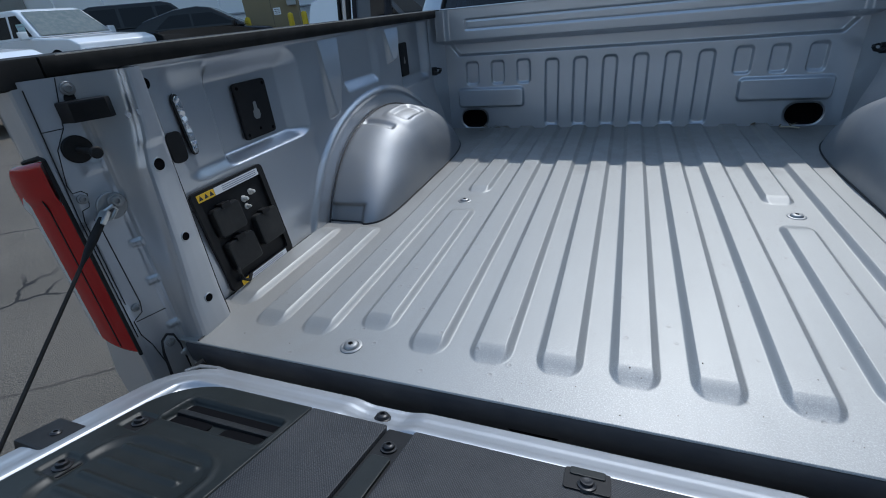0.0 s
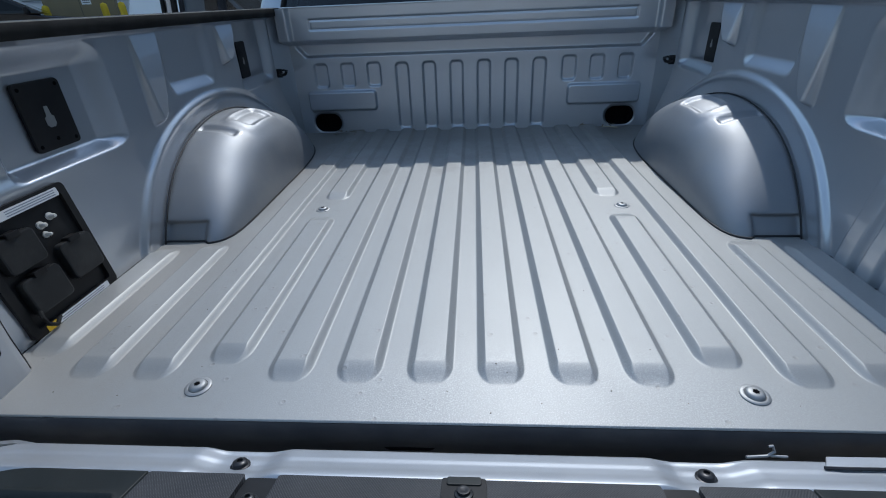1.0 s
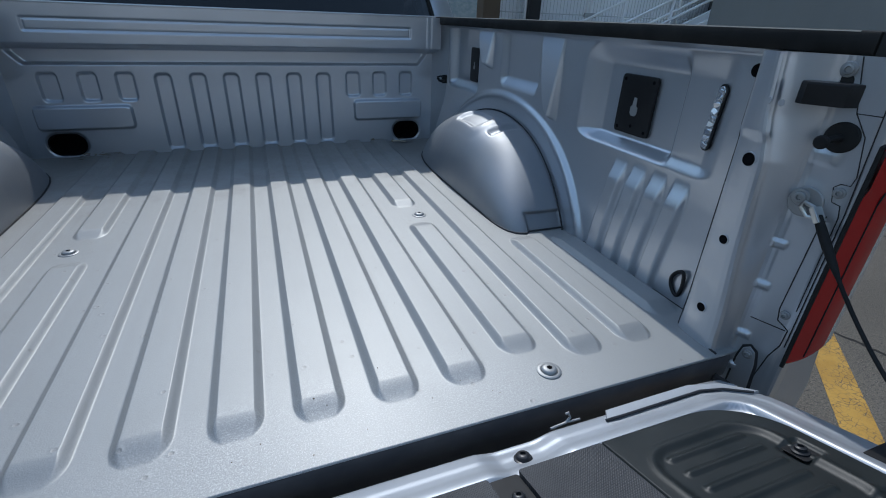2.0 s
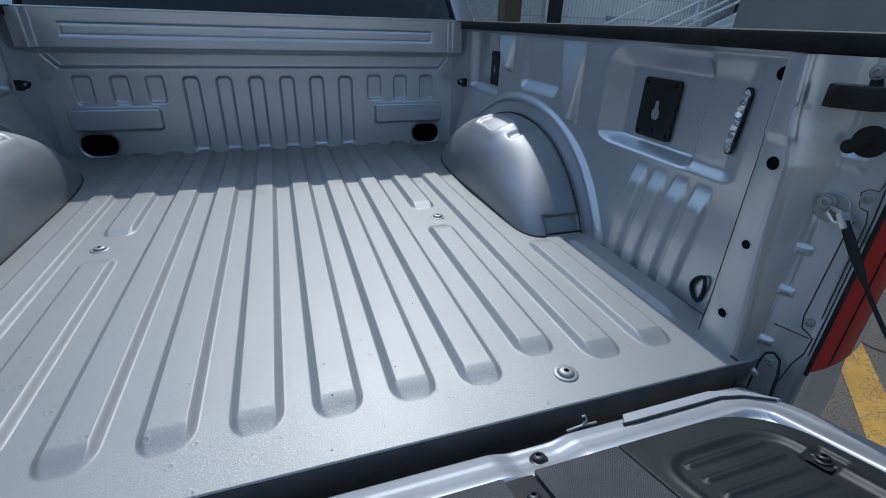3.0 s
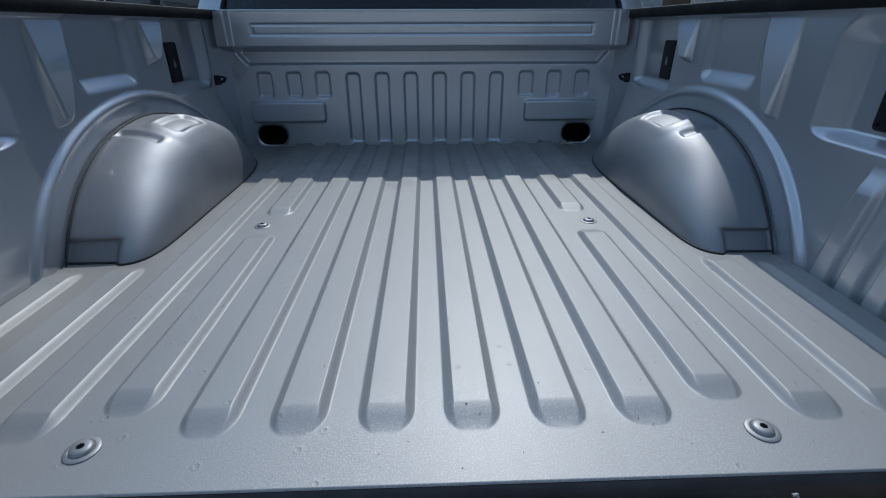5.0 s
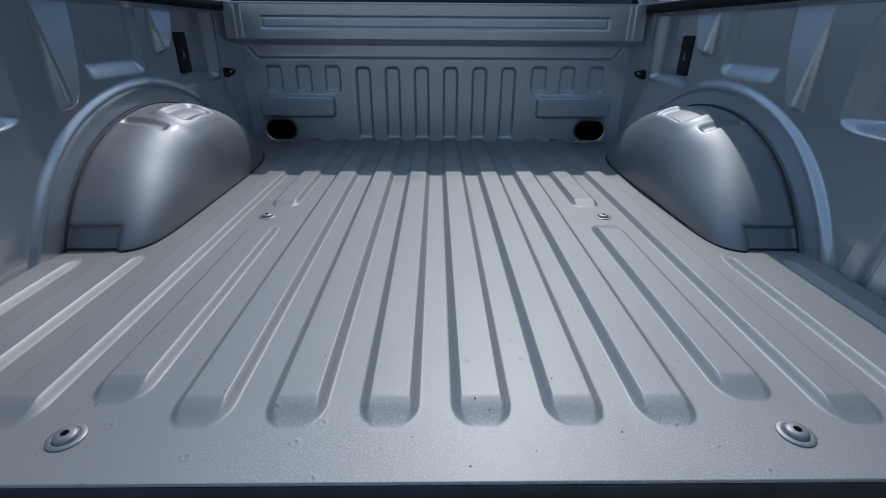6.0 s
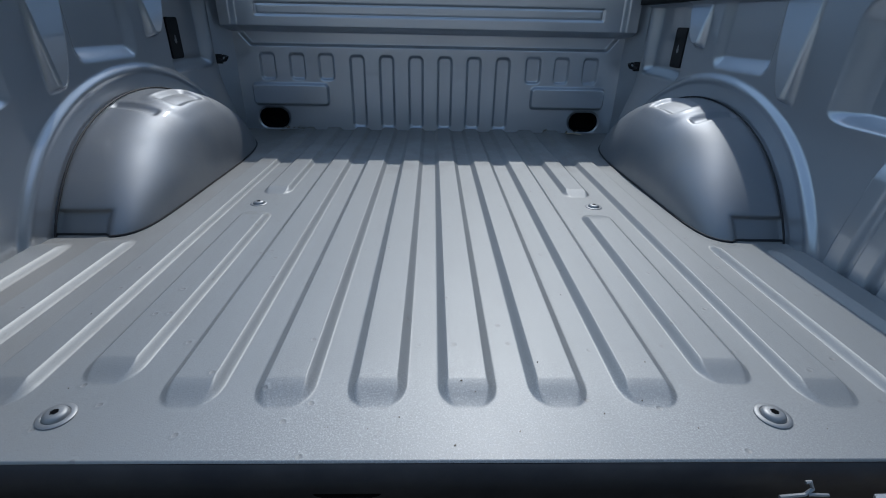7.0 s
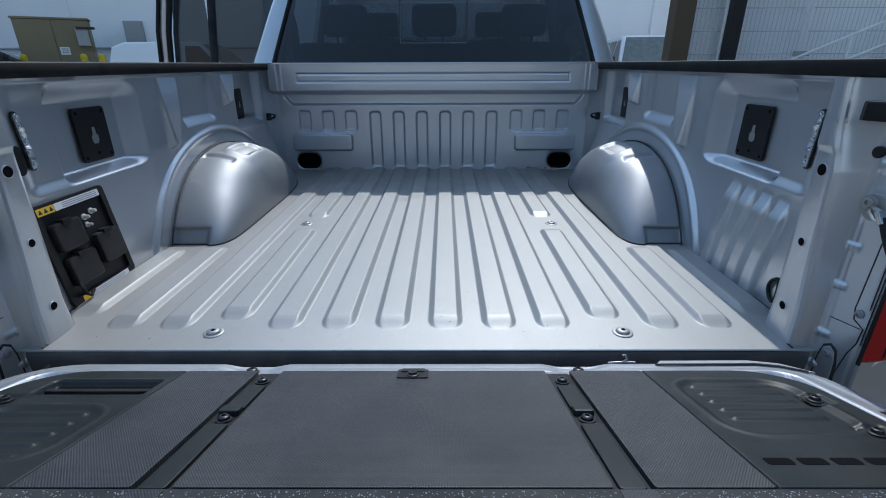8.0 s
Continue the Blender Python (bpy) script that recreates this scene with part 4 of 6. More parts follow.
# ---- jamb fittings
def jamb_fittings(s):
    # the jamb plate's own axes: x to the rear along the plate, y up, z out of it
    m0 = Matrix(((s * 0.2149, 0, -s * 0.9766, s * 0.820), (-0.9766, 0, -0.2149, 0), (0, 1, 0, 0), (0, 0, 0, 1)))
    bm = bmesh.new()
    flat = Matrix(((s, 0, 0, 0), (0, 1, 0, 0), (0, 0, 1, 0.449), (0, 0, 0, 1)))
    prism(bm, [(0.781, 0.036), (0.776, 0.024), (0.801, -0.019), (0.827, -0.024), (0.824, 0.010), (0.806, 0.038)], 0.032, flat, 0.004)
    striker = part("latch_striker", bm, BLACK, truck, "black latch striker block")
    bm = bmesh.new()
    lathe(bm, [(0.013, -0.004), (0.0125, 0.0012), (0.010, 0.0020), (0, 0.002)], m0 @ pose(-0.004, 0.482, 0), 24)
    part("striker_pad", bm, RUBBER, striker)
    bm = bmesh.new()
    lathe(bm, [(0.0225, -0.004), (0.0225, 0.002), (0.0205, 0.0042), (0.012, 0.005), (0, 0.005)], m0 @ pose(0.021, 0.407, 0), 30)
    tube(bm, [m0 @ Vector(p) for p in ((0.021, 0.407, 0.003), (0.016, 0.405, 0.020), (0.012, 0.402, 0.038))], 0.0052, 10)
    lathe(bm, [(0.0, -0.004), (0.0095, -0.003), (0.0102, 0.002), (0.008, 0.005), (0, 0.006)], m0 @ pose(0.011, 0.402, 0.039), 16)
    part("rubber_bumper", bm, RUBBER, truck, "round black rubber bumper with a stub")
    for u, z, r in ((-0.002, 0.4985, 0.0108), (0.046, 0.329, 0.0085), (0.045, 0.108, 0.0080), (0.016, 0.004, 0.0095)):
        bm = bmesh.new()
        lathe(bm, [(r, -0.006), (r, 0.0036), (r * 0.92, 0.0046), (r * 0.68, 0.0049), (r * 0.62, 0.007), (r * 0.4, 0.0076), (r * 0.35, 0.005), (0, 0.005)], m0 @ pose(u, z, 0), 18)
        part("jamb_screw", bm, STEEL_DULL, truck)
    # hinge lug at the foot of the jamb, with a dark gap round it
    bm = bmesh.new()
    prism(bm, [(-0.004, -0.085), (-0.002, -0.010), (0.003, 0.017), (0.016, 0.026), (0.030, 0.017), (0.037, -0.010), (0.042, -0.085)], 0.0012, m0, 0.0)
    part("hinge_gap", bm, SEAL, truck)
    bm = bmesh.new()
    prism(bm, [(0.0, -0.085), (0.002, -0.010), (0.006, 0.013), (0.016, 0.021), (0.027, 0.013), (0.032, -0.010), (0.036, -0.085)], 0.0034, m0, 0.0012)
    part("hinge_plate", bm, SILVER, truck, "silver hinge lug at the foot of the jamb")
    # cable anchor and cable
    bm = bmesh.new()
    lathe(bm, [(0.0245, -0.002), (0.0245, 0.0055), (0.0230, 0.0068), (0, 0.0068)], m0 @ pose(0.010, 0.304, 0), 26)
    lathe(bm, [(0.0132, 0.006), (0.0132, 0.0105), (0.0122, 0.0118), (0.0095, 0.0120), (0.0085, 0.0150), (0.0065, 0.0158), (0.0042, 0.0158), (0.0036, 0.0125), (0, 0.0125)], m0 @ pose(0.003, 0.311, 0), 22)
    anchor = part("cable_anchor", bm, STEEL_DULL, truck, "plated cable anchor with its bolt")
    bm = bmesh.new()
    tube(bm, [m0 @ Vector(p) for p in ((0.036, 0.292, 0.013), (0.026, 0.302, 0.014), (0.013, 0.306, 0.014), (0.010, 0.298, 0.014), (0.022, 0.286, 0.014), (0.034, 0.286, 0.013))], 0.0036, 8)
    part("cable_loop", bm, STEEL, anchor, "bright cable eye")
    a = Vector((s * 0.811, -0.039, 0.292))
    b = Vector((s * 0.772, -0.330, 0.062))
    sag = 0.0 if s < 0 else 0.035
    pts = [a.lerp(b, k / 18) - Vector((0, 0, sag * 4 * (k / 18) * (1 - k / 18))) for k in range(19)]
    bm = bmesh.new()
    box(bm, (-0.0085, -0.0045, -0.012), (0.0085, 0.0045, 0.014), 0.002, 2, Matrix.Translation(a) @ (pts[3] - pts[0]).to_track_quat("-Z", "Y").to_matrix().to_4x4())
    part("cable_crimp", bm, STEEL, anchor, "bright crimp")
    bm = bmesh.new()
    tube(bm, pts, [0.0060, 0.0070, 0.0070, 0.0060] + [0.0031] * 15, 10)
    part("tailgate_cable", bm, RUBBER, truck, "black sheathed tailgate cable")


for s in (-1, 1):
    jamb_fittings(s)
    # panel joint lines on the jamb plate
    bm = bmesh.new()
    for line, r in ((((0.008, 0.516), (0.0265, 0.442), (0.047, 0.412), (0.0575, 0.356), (0.055, 0.342), (0.043, 0.342), (0.036, 0.335), (0.041, 0.313), (0.053, 0.310), (0.057, 0.292), (0.0575, 0.122)), 0.0009),
                    (((0.043, 0.290), (0.039, 0.268), (0.034, 0.114), (0.038, 0.093), (0.050, 0.087), (0.0575, 0.082), (0.056, 0.050), (0.046, 0.020), (0.038, -0.030)), 0.0011),
                    (((0.0265, 0.442), (0.057, 0.442)), 0.0008), (((0.0545, 0.505), (0.057, 0.442), (0.0600, 0.36), (0.0625, 0.30), (0.0625, 0.05)), 0.0010),
                    (((-0.009, 0.076), (0.054, 0.080)), 0.0009)):
        tube(bm, [(s * (0.8197 + 0.2149 * u), -0.9766 * u, z) for u, z in line], r, 5)
    part("joint_line", bm, SEAL, truck)


# ---------------------------------------------------------------- the lowered tailgate
GATE = pose(0.003, -0.078, 0.0215, -16.2, 0, 0)
G_HALF, G_END = 0.742, -0.455              # half width, rear end along the gate


def gate_edge(x, y):
    """Distance inside the gate's outline, whose front corners are rounded."""
    return -sd_box(x, y, -G_HALF, G_HALF, -0.9, 0.042, 0.11)


def gate_height(x, y):
    d = gate_edge(x, y)
    z = -0.040 + 0.030 * smooth01(0.0, 0.013, d) + 0.0095 * np.clip((d - 0.010) / 0.060, 0, 1)
    # one crease along the rim, and dips at the two rim bolts
    z = z - 0.0016 * smooth01(0.032, 0.042, d) + 0.0016 * smooth01(0.052, 0.066, d)
    for s in (-1, 1):
        z = z - 0.0085 * smooth01(0.068, 0.026, np.abs(x - s * 0.304)) * smooth01(0.070, 0.030, np.abs(y + 0.004)) * smooth01(0.0, 0.02, d)
    # bed for the inner panel
    z = z - 0.010 * smooth01(0.076, 0.082, d)
    return z


gate_grid_x = sorted(set([round(float(a), 4) for a in list(np.linspace(-G_HALF, G_HALF, 130)) + list(np.linspace(-G_HALF, -0.60, 36)) + list(np.linspace(0.60, G_HALF, 36)) + list(np.linspace(-0.39, -0.23, 34)) + list(np.linspace(0.23, 0.39, 34))]))
gate_grid_y = steps((G_END, -0.13, 0.02), (-0.13, 0.042, 0.0032))


def gate_place(u, v):
    # pull grid points that fall outside the rounded corners back to the outline
    d = gate_edge(u, v)
    out = np.maximum(-d, 0)
    cx, cy = np.sign(u) * (G_HALF - 0.11), 0.042 - 0.11
    vx, vy = u - cx, v - cy
    n = np.maximum(np.hypot(vx, vy), 1e-6)
    x = np.where(out > 0, u - vx / n * out, u)
    y = np.where(out > 0, v - vy / n * out, v)
    return x, y, gate_height(x, y)


gate = sheet("tailgate", gate_grid_x, gate_grid_y, gate_place, SILVER_GATE, truck, "lowered silver tailgate with a charcoal inner panel")
gate.matrix_basis = GATE
bm = bmesh.new()
prism(bm, [(-G_HALF, G_END), (G_HALF, G_END)] + [(G_HALF - 0.11 + 0.11 * math.cos(radians(a)), 0.042 - 0.11 + 0.11 * math.sin(radians(a))) for a in range(0, 91, 10)]
      + [(-G_HALF + 0.11 + 0.11 * math.cos(radians(a)), 0.042 - 0.11 + 0.11 * math.sin(radians(a))) for a in range(90, 181, 10)], 0.055, pose(0, 0, -0.0945), 0)
part("gate_shell", bm, SILVER_GATE, gate, "silver outer shell of the tailgate")


def gate_part(name, outline, z0, z1, mat, bevel=0.0015, label=""):
    b = bmesh.new()
    prism(b, outline, z1 - z0, Matrix.Translation((0, 0, z0)), bevel)
    return part(name, b, mat, gate, label)


def rect(x0, x1, y0, y1, r=0.004, n=4):
    return rounded(x1 - x0, y1 - y0, r, n, (x0 + x1) / 2, (y0 + y1) / 2)


Y_TOP, Y_END = -0.036, -0.377


def end_panel_height(x, y, left):
    z = 0.0014 + 0 * x
    y0 = -0.176 if left else -0.076
    d = sd_box(x, y, 0.428, 0.612 if left else 0.622, -0.330 if left else -0.268, y0, 0.048)
    z = z + 0.0016 * np.exp(-(d / 0.0045) ** 2) - 0.0042 * smooth01(-0.002, -0.014, d)
    for k in range(5):
        yc = y0 - 0.024 - 0.028 * k
        z = z + 0.0034 * press(x, y, 0.456, 0.592, yc - 0.0065, yc + 0.0065, 0.0064, 0.0055)
    if left:
        d = sd_box(x, y, 0.416, 0.602, -0.143, -0.078, 0.012)
        z = z + 0.0012 * np.exp(-(d / 0.004) ** 2) - 0.0105 * smooth01(-0.001, -0.006, d)
    for yc in (-0.156, -0.258):
        z = z - 0.0040 * press(x, y, 0.600, 0.640, yc - 0.020, yc + 0.020, 0.005, 0.003)
    return z


def end_panel(s):
    """Grained end panel whose outer front corner is rounded; its edges turn down."""
    def place(u, v):
        y = np.clip(v, Y_END, Y_TOP)
        top = np.maximum(y + 0.128, 0)
        x1 = np.where(top > 0, 0.564 + np.sqrt(np.maximum(0.092 ** 2 - top ** 2, 0)), 0.656)
        x = 0.407 + (x1 - 0.407) * np.clip(u, 0, 1)
        edge = (u < 0) | (u > 1) | (v > Y_TOP) | (v < Y_END)
        return s * x, y, np.where(edge, -0.0100, end_panel_height(x, y, s < 0))

    us = [-0.01] + list(np.linspace(0, 1, 100)) + [1.01]
    vs = [Y_END - 0.001] + list(np.linspace(Y_END, Y_TOP, 120)) + [Y_TOP + 0.001]
    return sheet("end_panel", us, vs, place, GATE_PLASTIC, gate, "charcoal grained end panel with a ribbed tray")

# woven work surface: middle and two flanks
gate_part("work_surface", rect(-0.2335, 0.2335, Y_END, Y_TOP), -0.010, 0.0018, GATE_WEAVE, 0.0015, "woven charcoal work surface")
for s in (-1, 1):
    a, b = sorted((s * 0.2765, s * 0.4045))
    gate_part("side_surface", rect(a, b, Y_END, Y_TOP), -0.010, 0.0018, GATE_WEAVE, 0.0015, "woven charcoal side surface")
    # recessed channel with a smooth filler and two screws
    a, b = sorted((s * 0.2345, s * 0.2755))
    gate_part("channel", rect(a, b, Y_END, Y_TOP), -0.010, -0.0040, BLACK, 0.0008, "dark channel")
    a, b = sorted((s * 0.2400, s * 0.2695))
    gate_part("channel_strip", rect(a, b, -0.186, -0.098), -0.004, 0.0005, GATE_PLASTIC, 0.0015, "smooth charcoal strip")
    gate_part("channel_strip", rect(a, b, Y_END, -0.232), -0.004, 0.0005, GATE_PLASTIC, 0.0015, "smooth charcoal strip")
    gate_part("channel_clip", rect(a, b, -0.203, -0.183), -0.004, 0.0050, GATE_PLASTIC, 0.003, "raised clip")
    for yb in (-0.077, -0.215):
        bm = bmesh.new()
        lathe(bm, [(0.0115, -0.004), (0.0115, 0.0002), (0.0085, 0.0006), (0.008, 0.0040), (0.006, 0.0058), (0.0034, 0.006), (0.003, 0.003), (0, 0.003)], pose(s * 0.2545, yb, -0.002), 20)
        part("screw", bm, DARK_STEEL, gate, "black screw in its cup")
    # rim bolts
    bm = bmesh.new()
    lathe(bm, [(0.0135, -0.006), (0.013, 0.001), (0.0102, 0.0018), (0.0095, 0.006), (0.007, 0.0078), (0.004, 0.008), (0.0035, 0.005), (0, 0.005)], pose(s * 0.304, -0.001, -0.0145), 22)
    part("rim_bolt", bm, DARK_STEEL, gate, "black rim bolt")
    # end panels in grained plastic, with a ribbed tray pressed into them
    end_panel(s)
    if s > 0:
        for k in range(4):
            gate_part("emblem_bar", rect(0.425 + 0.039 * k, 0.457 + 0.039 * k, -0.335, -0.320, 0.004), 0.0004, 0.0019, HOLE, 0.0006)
    else:
        gate_part("pocket_opening", rect(-0.592, -0.520, -0.136, -0.116, 0.008), -0.0096, -0.0070, HOLE, 0.0004, "dark pocket opening")
        gate_part("pocket_opening", rect(-0.496, -0.424, -0.136, -0.116, 0.008), -0.0096, -0.0070, HOLE, 0.0004, "dark pocket opening")
        gate_part("pocket_opening", rect(-0.592, -0.424, -0.103, -0.085, 0.005), -0.0096, -0.0072, HOLE, 0.0004, "dark pocket opening")
        gate_part("pocket_bar", rect(-0.596, -0.420, -0.115, -0.104, 0.003), -0.0096, -0.0030, BLACK_SHEEN, 0.0015)
    # latch windows at the gate's flank
    for yb in (-0.156, -0.258):
        gate_part("latch_window", rect(*sorted((s * 0.605, s * 0.634)), yb - 0.016, yb + 0.016, 0.004), -0.0034, -0.0022, BLACK, 0.0004, "dark latch window")
        bm = bmesh.new()
        lathe(bm, [(0.011, 0.0), (0.011, 0.003), (0.0075, 0.004), (0.007, 0.008), (0.004, 0.009), (0.0035, 0.006), (0, 0.006)], pose(s * 0.619, yb, -0.0030), 16)
        part("screw", bm, DARK_STEEL, gate, "black screw in its cup")
    # black rubber stop on the gate's edge
    bm = bmesh.new()
    box(bm, (min(s * 0.676, s * 0.746), -0.246, -0.034), (max(s * 0.676, s * 0.746), -0.186, -0.0035), 0.004, 2)
    stop = part("edge_stop", bm, BLACK, gate, "black stop pad on the edge")
    bm = bmesh.new()
    lathe(bm, [(0.0075, -0.002), (0.0075, 0.001), (0.005, 0.003), (0.003, 0.003), (0.0026, 0.001), (0, 0.001)], pose(s * 0.708, -0.214, -0.0035), 14)
    part("screw", bm, DARK_STEEL, stop)

# small latch cup at the middle
gate_part("latch_cup", rect(-0.027, 0.027, -0.074, -0.0365, 0.004), 0.0026, 0.0042, BLACK, 0.0006, "small latch cup")
gate_part("latch_cup", rect(-0.021, 0.021, -0.050, -0.0365, 0.003), 0.0038, 0.0062, GATE_PLASTIC, 0.001, "small latch cup")
bm = bmesh.new()
lathe(bm, [(0.012, 0.0), (0.011, 0.003), (0.008, 0.004), (0.0075, 0.0075), (0.004, 0.008), (0, 0.006)], pose(0, -0.064, 0.0030), 18)
part("screw", bm, DARK_STEEL, gate, "black screw in its cup")
# gritty step strip along the gate's top edge
bm = bmesh.new()
box(bm, (-0.70, G_END - 0.012, -0.03), (0.70, Y_END - 0.001, 0.0025), 0.006, 2)
part("step_strip", bm, GRIT, gate, "gritty black step strip")
rng = random.Random(4)
bm = bmesh.new()
for k in range(1500):
    x, y = rng.uniform(-0.66, 0.66), rng.uniform(G_END + 0.004, Y_END - 0.007)
    if rng.random() < 0.7:
        y = Y_END - 0.008 - abs(rng.gauss(0, 0.02))
        if y < G_END:
            continue
    r = rng.uniform(0.0004, 0.0011)
    bmesh.ops.create_icosphere(bm, subdivisions=1, radius=r, matrix=Matrix.Translation((x, y, 0.0026)))
grit = part("grit", bm, GREY_BOX, gate, "pale grit grains")
grit["kind"] = "stuff"
for s in (-1, 1):
    gate_part("step_insert", rect(*sorted((s * 0.236, s * 0.274)), Y_END - 0.030, Y_END - 0.006, 0.003), 0.0022, 0.0036, GATE_WEAVE, 0.0008, "grey insert")
# raised cover and wire clip on the rim, right of the middle
bm = bmesh.new()
prism(bm, [(0.455, 0.012), (0.470, 0.034), (0.640, 0.036), (0.690, 0.018), (0.722, -0.028), (0.705, -0.028), (0.672, 0.002), (0.640, 0.013)], 0.006, pose(0, 0, -0.0105), 0.002)
part("rim_cover", bm, SILVER_GATE, gate, "silver cover strip on the rim")
bm = bmesh.new()
tube(bm, [(0.452, 0.010, -0.004), (0.474, 0.0085, -0.0035), (0.640, 0.0105, -0.0035), (0.675, -0.001, -0.0035), (0.708, -0.030, -0.0035)], 0.0022, 6)
part("cover_gap", bm, SEAL, gate)
bm = bmesh.new()
tube(bm, [(0.372, 0.036, -0.010), (0.400, 0.038, -0.009), (0.410, 0.040, -0.004), (0.407, 0.041, 0.004), (0.402, 0.041, 0.003)], 0.0020, 8)
tube(bm, [(0.404, 0.038, -0.009), (0.425, 0.037, -0.009)], 0.0018, 8)
part("wire_clip", bm, STEEL_DULL, gate, "bright wire clip")
# hinge arms in the gap
for s in (-1, 1):
    bm = bmesh.new()
    prism(bm, [(s * x_, y_) for x_, y_ in ((0.655, 0.058), (0.700, 0.066), (0.742, 0.060), (0.752, 0.030), (0.744, 0.026), (0.734, 0.050), (0.70, 0.058), (0.656, 0.052))][::s], 0.003, pose(0, 0, -0.034), 0.001)
    part("hinge_arm", bm, SILVER, gate, "thin silver hinge strap")
    bm = bmesh.new()
    tube(bm, [(s * 0.742, 0.07, -0.03), (s * 0.775, 0.03, -0.06), (s * 0.790, -0.06, -0.10), (s * 0.780, -0.12, -0.16)], 0.008, 8)
    part("wiring_sleeve", bm, RUBBER, gate, "black corrugated wiring sleeve")

# ---------------------------------------------------------------- the cab


def cab_half(z):
    """Half width of the cab's shell at a height over the bed floor."""
    return float(np.interp(z, (-0.45, 0.0, 0.35, 0.55, 0.85, 1.0, 1.06), (0.97, 1.0, 1.0, 0.975, 0.875, 0.80, 0.70)))


def back_y(z):
    return float(np.interp(z, (-0.45, 0.45, 0.58, 1.0, 1.06), (1.81, 1.81, 1.865, 2.035, 2.10)))


# rear wall with the window cut out
ring_n = 14
outer = []
for k in range(ring_n + 1):
    z = -0.40 + 1.44 * k / ring_n
    outer.append((cab_half(z), z))


def win_half(z):
    return float(np.interp(z, (0.47, 0.56, 0.86, 0.97), (0.862, 0.852, 0.768, 0.735)))


bm = bmesh.new()
zs_c = [-0.40, -0.2, 0.0, 0.2, 0.40, 0.48, 0.56, 0.62, 0.70, 0.78, 0.86, 0.92, 0.965, 1.0, 1.03, 1.06]
for s in (-1, 1):
    prev = None
    for z in zs_c:
        w = cab_half(z)
        wi = win_half(z) if 0.48 <= z <= 0.965 else 0.0
        a = bm.verts.new((s * w, back_y(z) + 0.045, z))
        b = bm.verts.new((s * (w - 0.025), back_y(z) + 0.008, z))
        c = bm.verts.new((s * (wi + 0.008 if wi else 0.35), back_y(z), z))
        d = bm.verts.new((s * wi if wi else 0.0, back_y(z) + (0.012 if wi else 0), z))
        cur = (a, b, c, d, wi)
        if prev:
            for i in range(3):
                if i == 2 and (prev[4] > 0) != (wi > 0):
                    continue
                try:
                    bm.faces.new((prev[i], prev[i + 1], cur[i + 1], cur[i]))
                except ValueError:
                    pass
        prev = cur
part("cab_back", bm, SILVER, truck, "silver rear wall of the cab", 50)
# roof, floor pan, lower sides and nose
bm = bmesh.new()
secs = []
for y, zr, wr in ((2.06, 1.03, 0.76), (2.12, 1.055, 0.74), (2.6, 1.085, 0.76), (3.2, 1.07, 0.76), (3.55, 1.02, 0.74)):
    secs.append([bm.verts.new((wr * t, y, zr - 0.035 * t ** 4)) for t in np.linspace(-1.06, 1.06, 15)] )
for a, b in zip(secs, secs[1:]):
    for i in range(14):
        bm.faces.new((a[i], a[i + 1], b[i + 1], b[i]))
bmesh.ops.solidify(bm, geom=bm.faces[:], thickness=0.03)
part("roof", bm, SILVER, truck, "silver cab roof")
side_out = [(1.86, -0.42), (1.86, 0.40), (4.05, 0.38), (4.20, 0.33), (5.15, 0.20), (5.35, 0.02), (5.35, -0.40), (4.95, -0.40), (4.85, -0.12), (4.65, 0.02), (4.35, 0.02), (4.15, -0.12), (4.05, -0.42)]
m_side = Matrix(((0, 0, 1, 0), (1, 0, 0, 0), (0, 1, 0, 0), (0, 0, 0, 1)))
for s in (-1, 1):
    bm = bmesh.new()
    prism(bm, side_out if s > 0 else side_out, 0.06 * s, m_side @ Matrix.Translation((0, 0, 0.94 * s)), 0.02)
    part("body_side", bm, SILVER, truck, "silver cab side and front wing")
    # pillars
    for p, q, r in (((0.955, 2.08, 0.42), (0.80, 2.18, 1.03), 0.05), ((0.965, 2.98, 0.40), (0.80, 2.95, 1.03), 0.04), ((0.93, 4.05, 0.38), (0.76, 3.48, 1.03), 0.035)):
        b0 = bmesh.new()
        tube(b0, [(s * p[0], p[1], p[2]), (s * (p[0] * 0.45 + q[0] * 0.55), (p[1] + q[1]) / 2, (p[2] + q[2]) / 2), (s * q[0], q[1], q[2])], r, 8)
        part("pillar", b0, SILVER, truck)
bm = bmesh.new()
box(bm, (-0.94, 4.0, 0.24), (0.94, 5.2, 0.31), 0.04, 3)
box(bm, (-0.94, 5.15, -0.42), (0.94, 5.36, 0.24), 0.05, 3)
part("bonnet", bm, SILVER, truck, "silver bonnet and nose")
bm = bmesh.new()
box(bm, (-0.85, 0.15, -0.22), (0.85, 1.86, -0.10), 0.02)
box(bm, (-0.90, 1.86, -0.42), (0.90, 5.1, -0.34), 0.02)
for s in (-1, 1):
    box(bm, (s * 0.45 - 0.05, 0.02, -0.36), (s * 0.45 + 0.05, 5.2, -0.22), 0.01)
part("chassis", bm, DARK_STEEL, truck, "dark chassis and floor pan")


# rear window with slider, seen into the cab
def win_line(z):
    return back_y(z) + 0.006


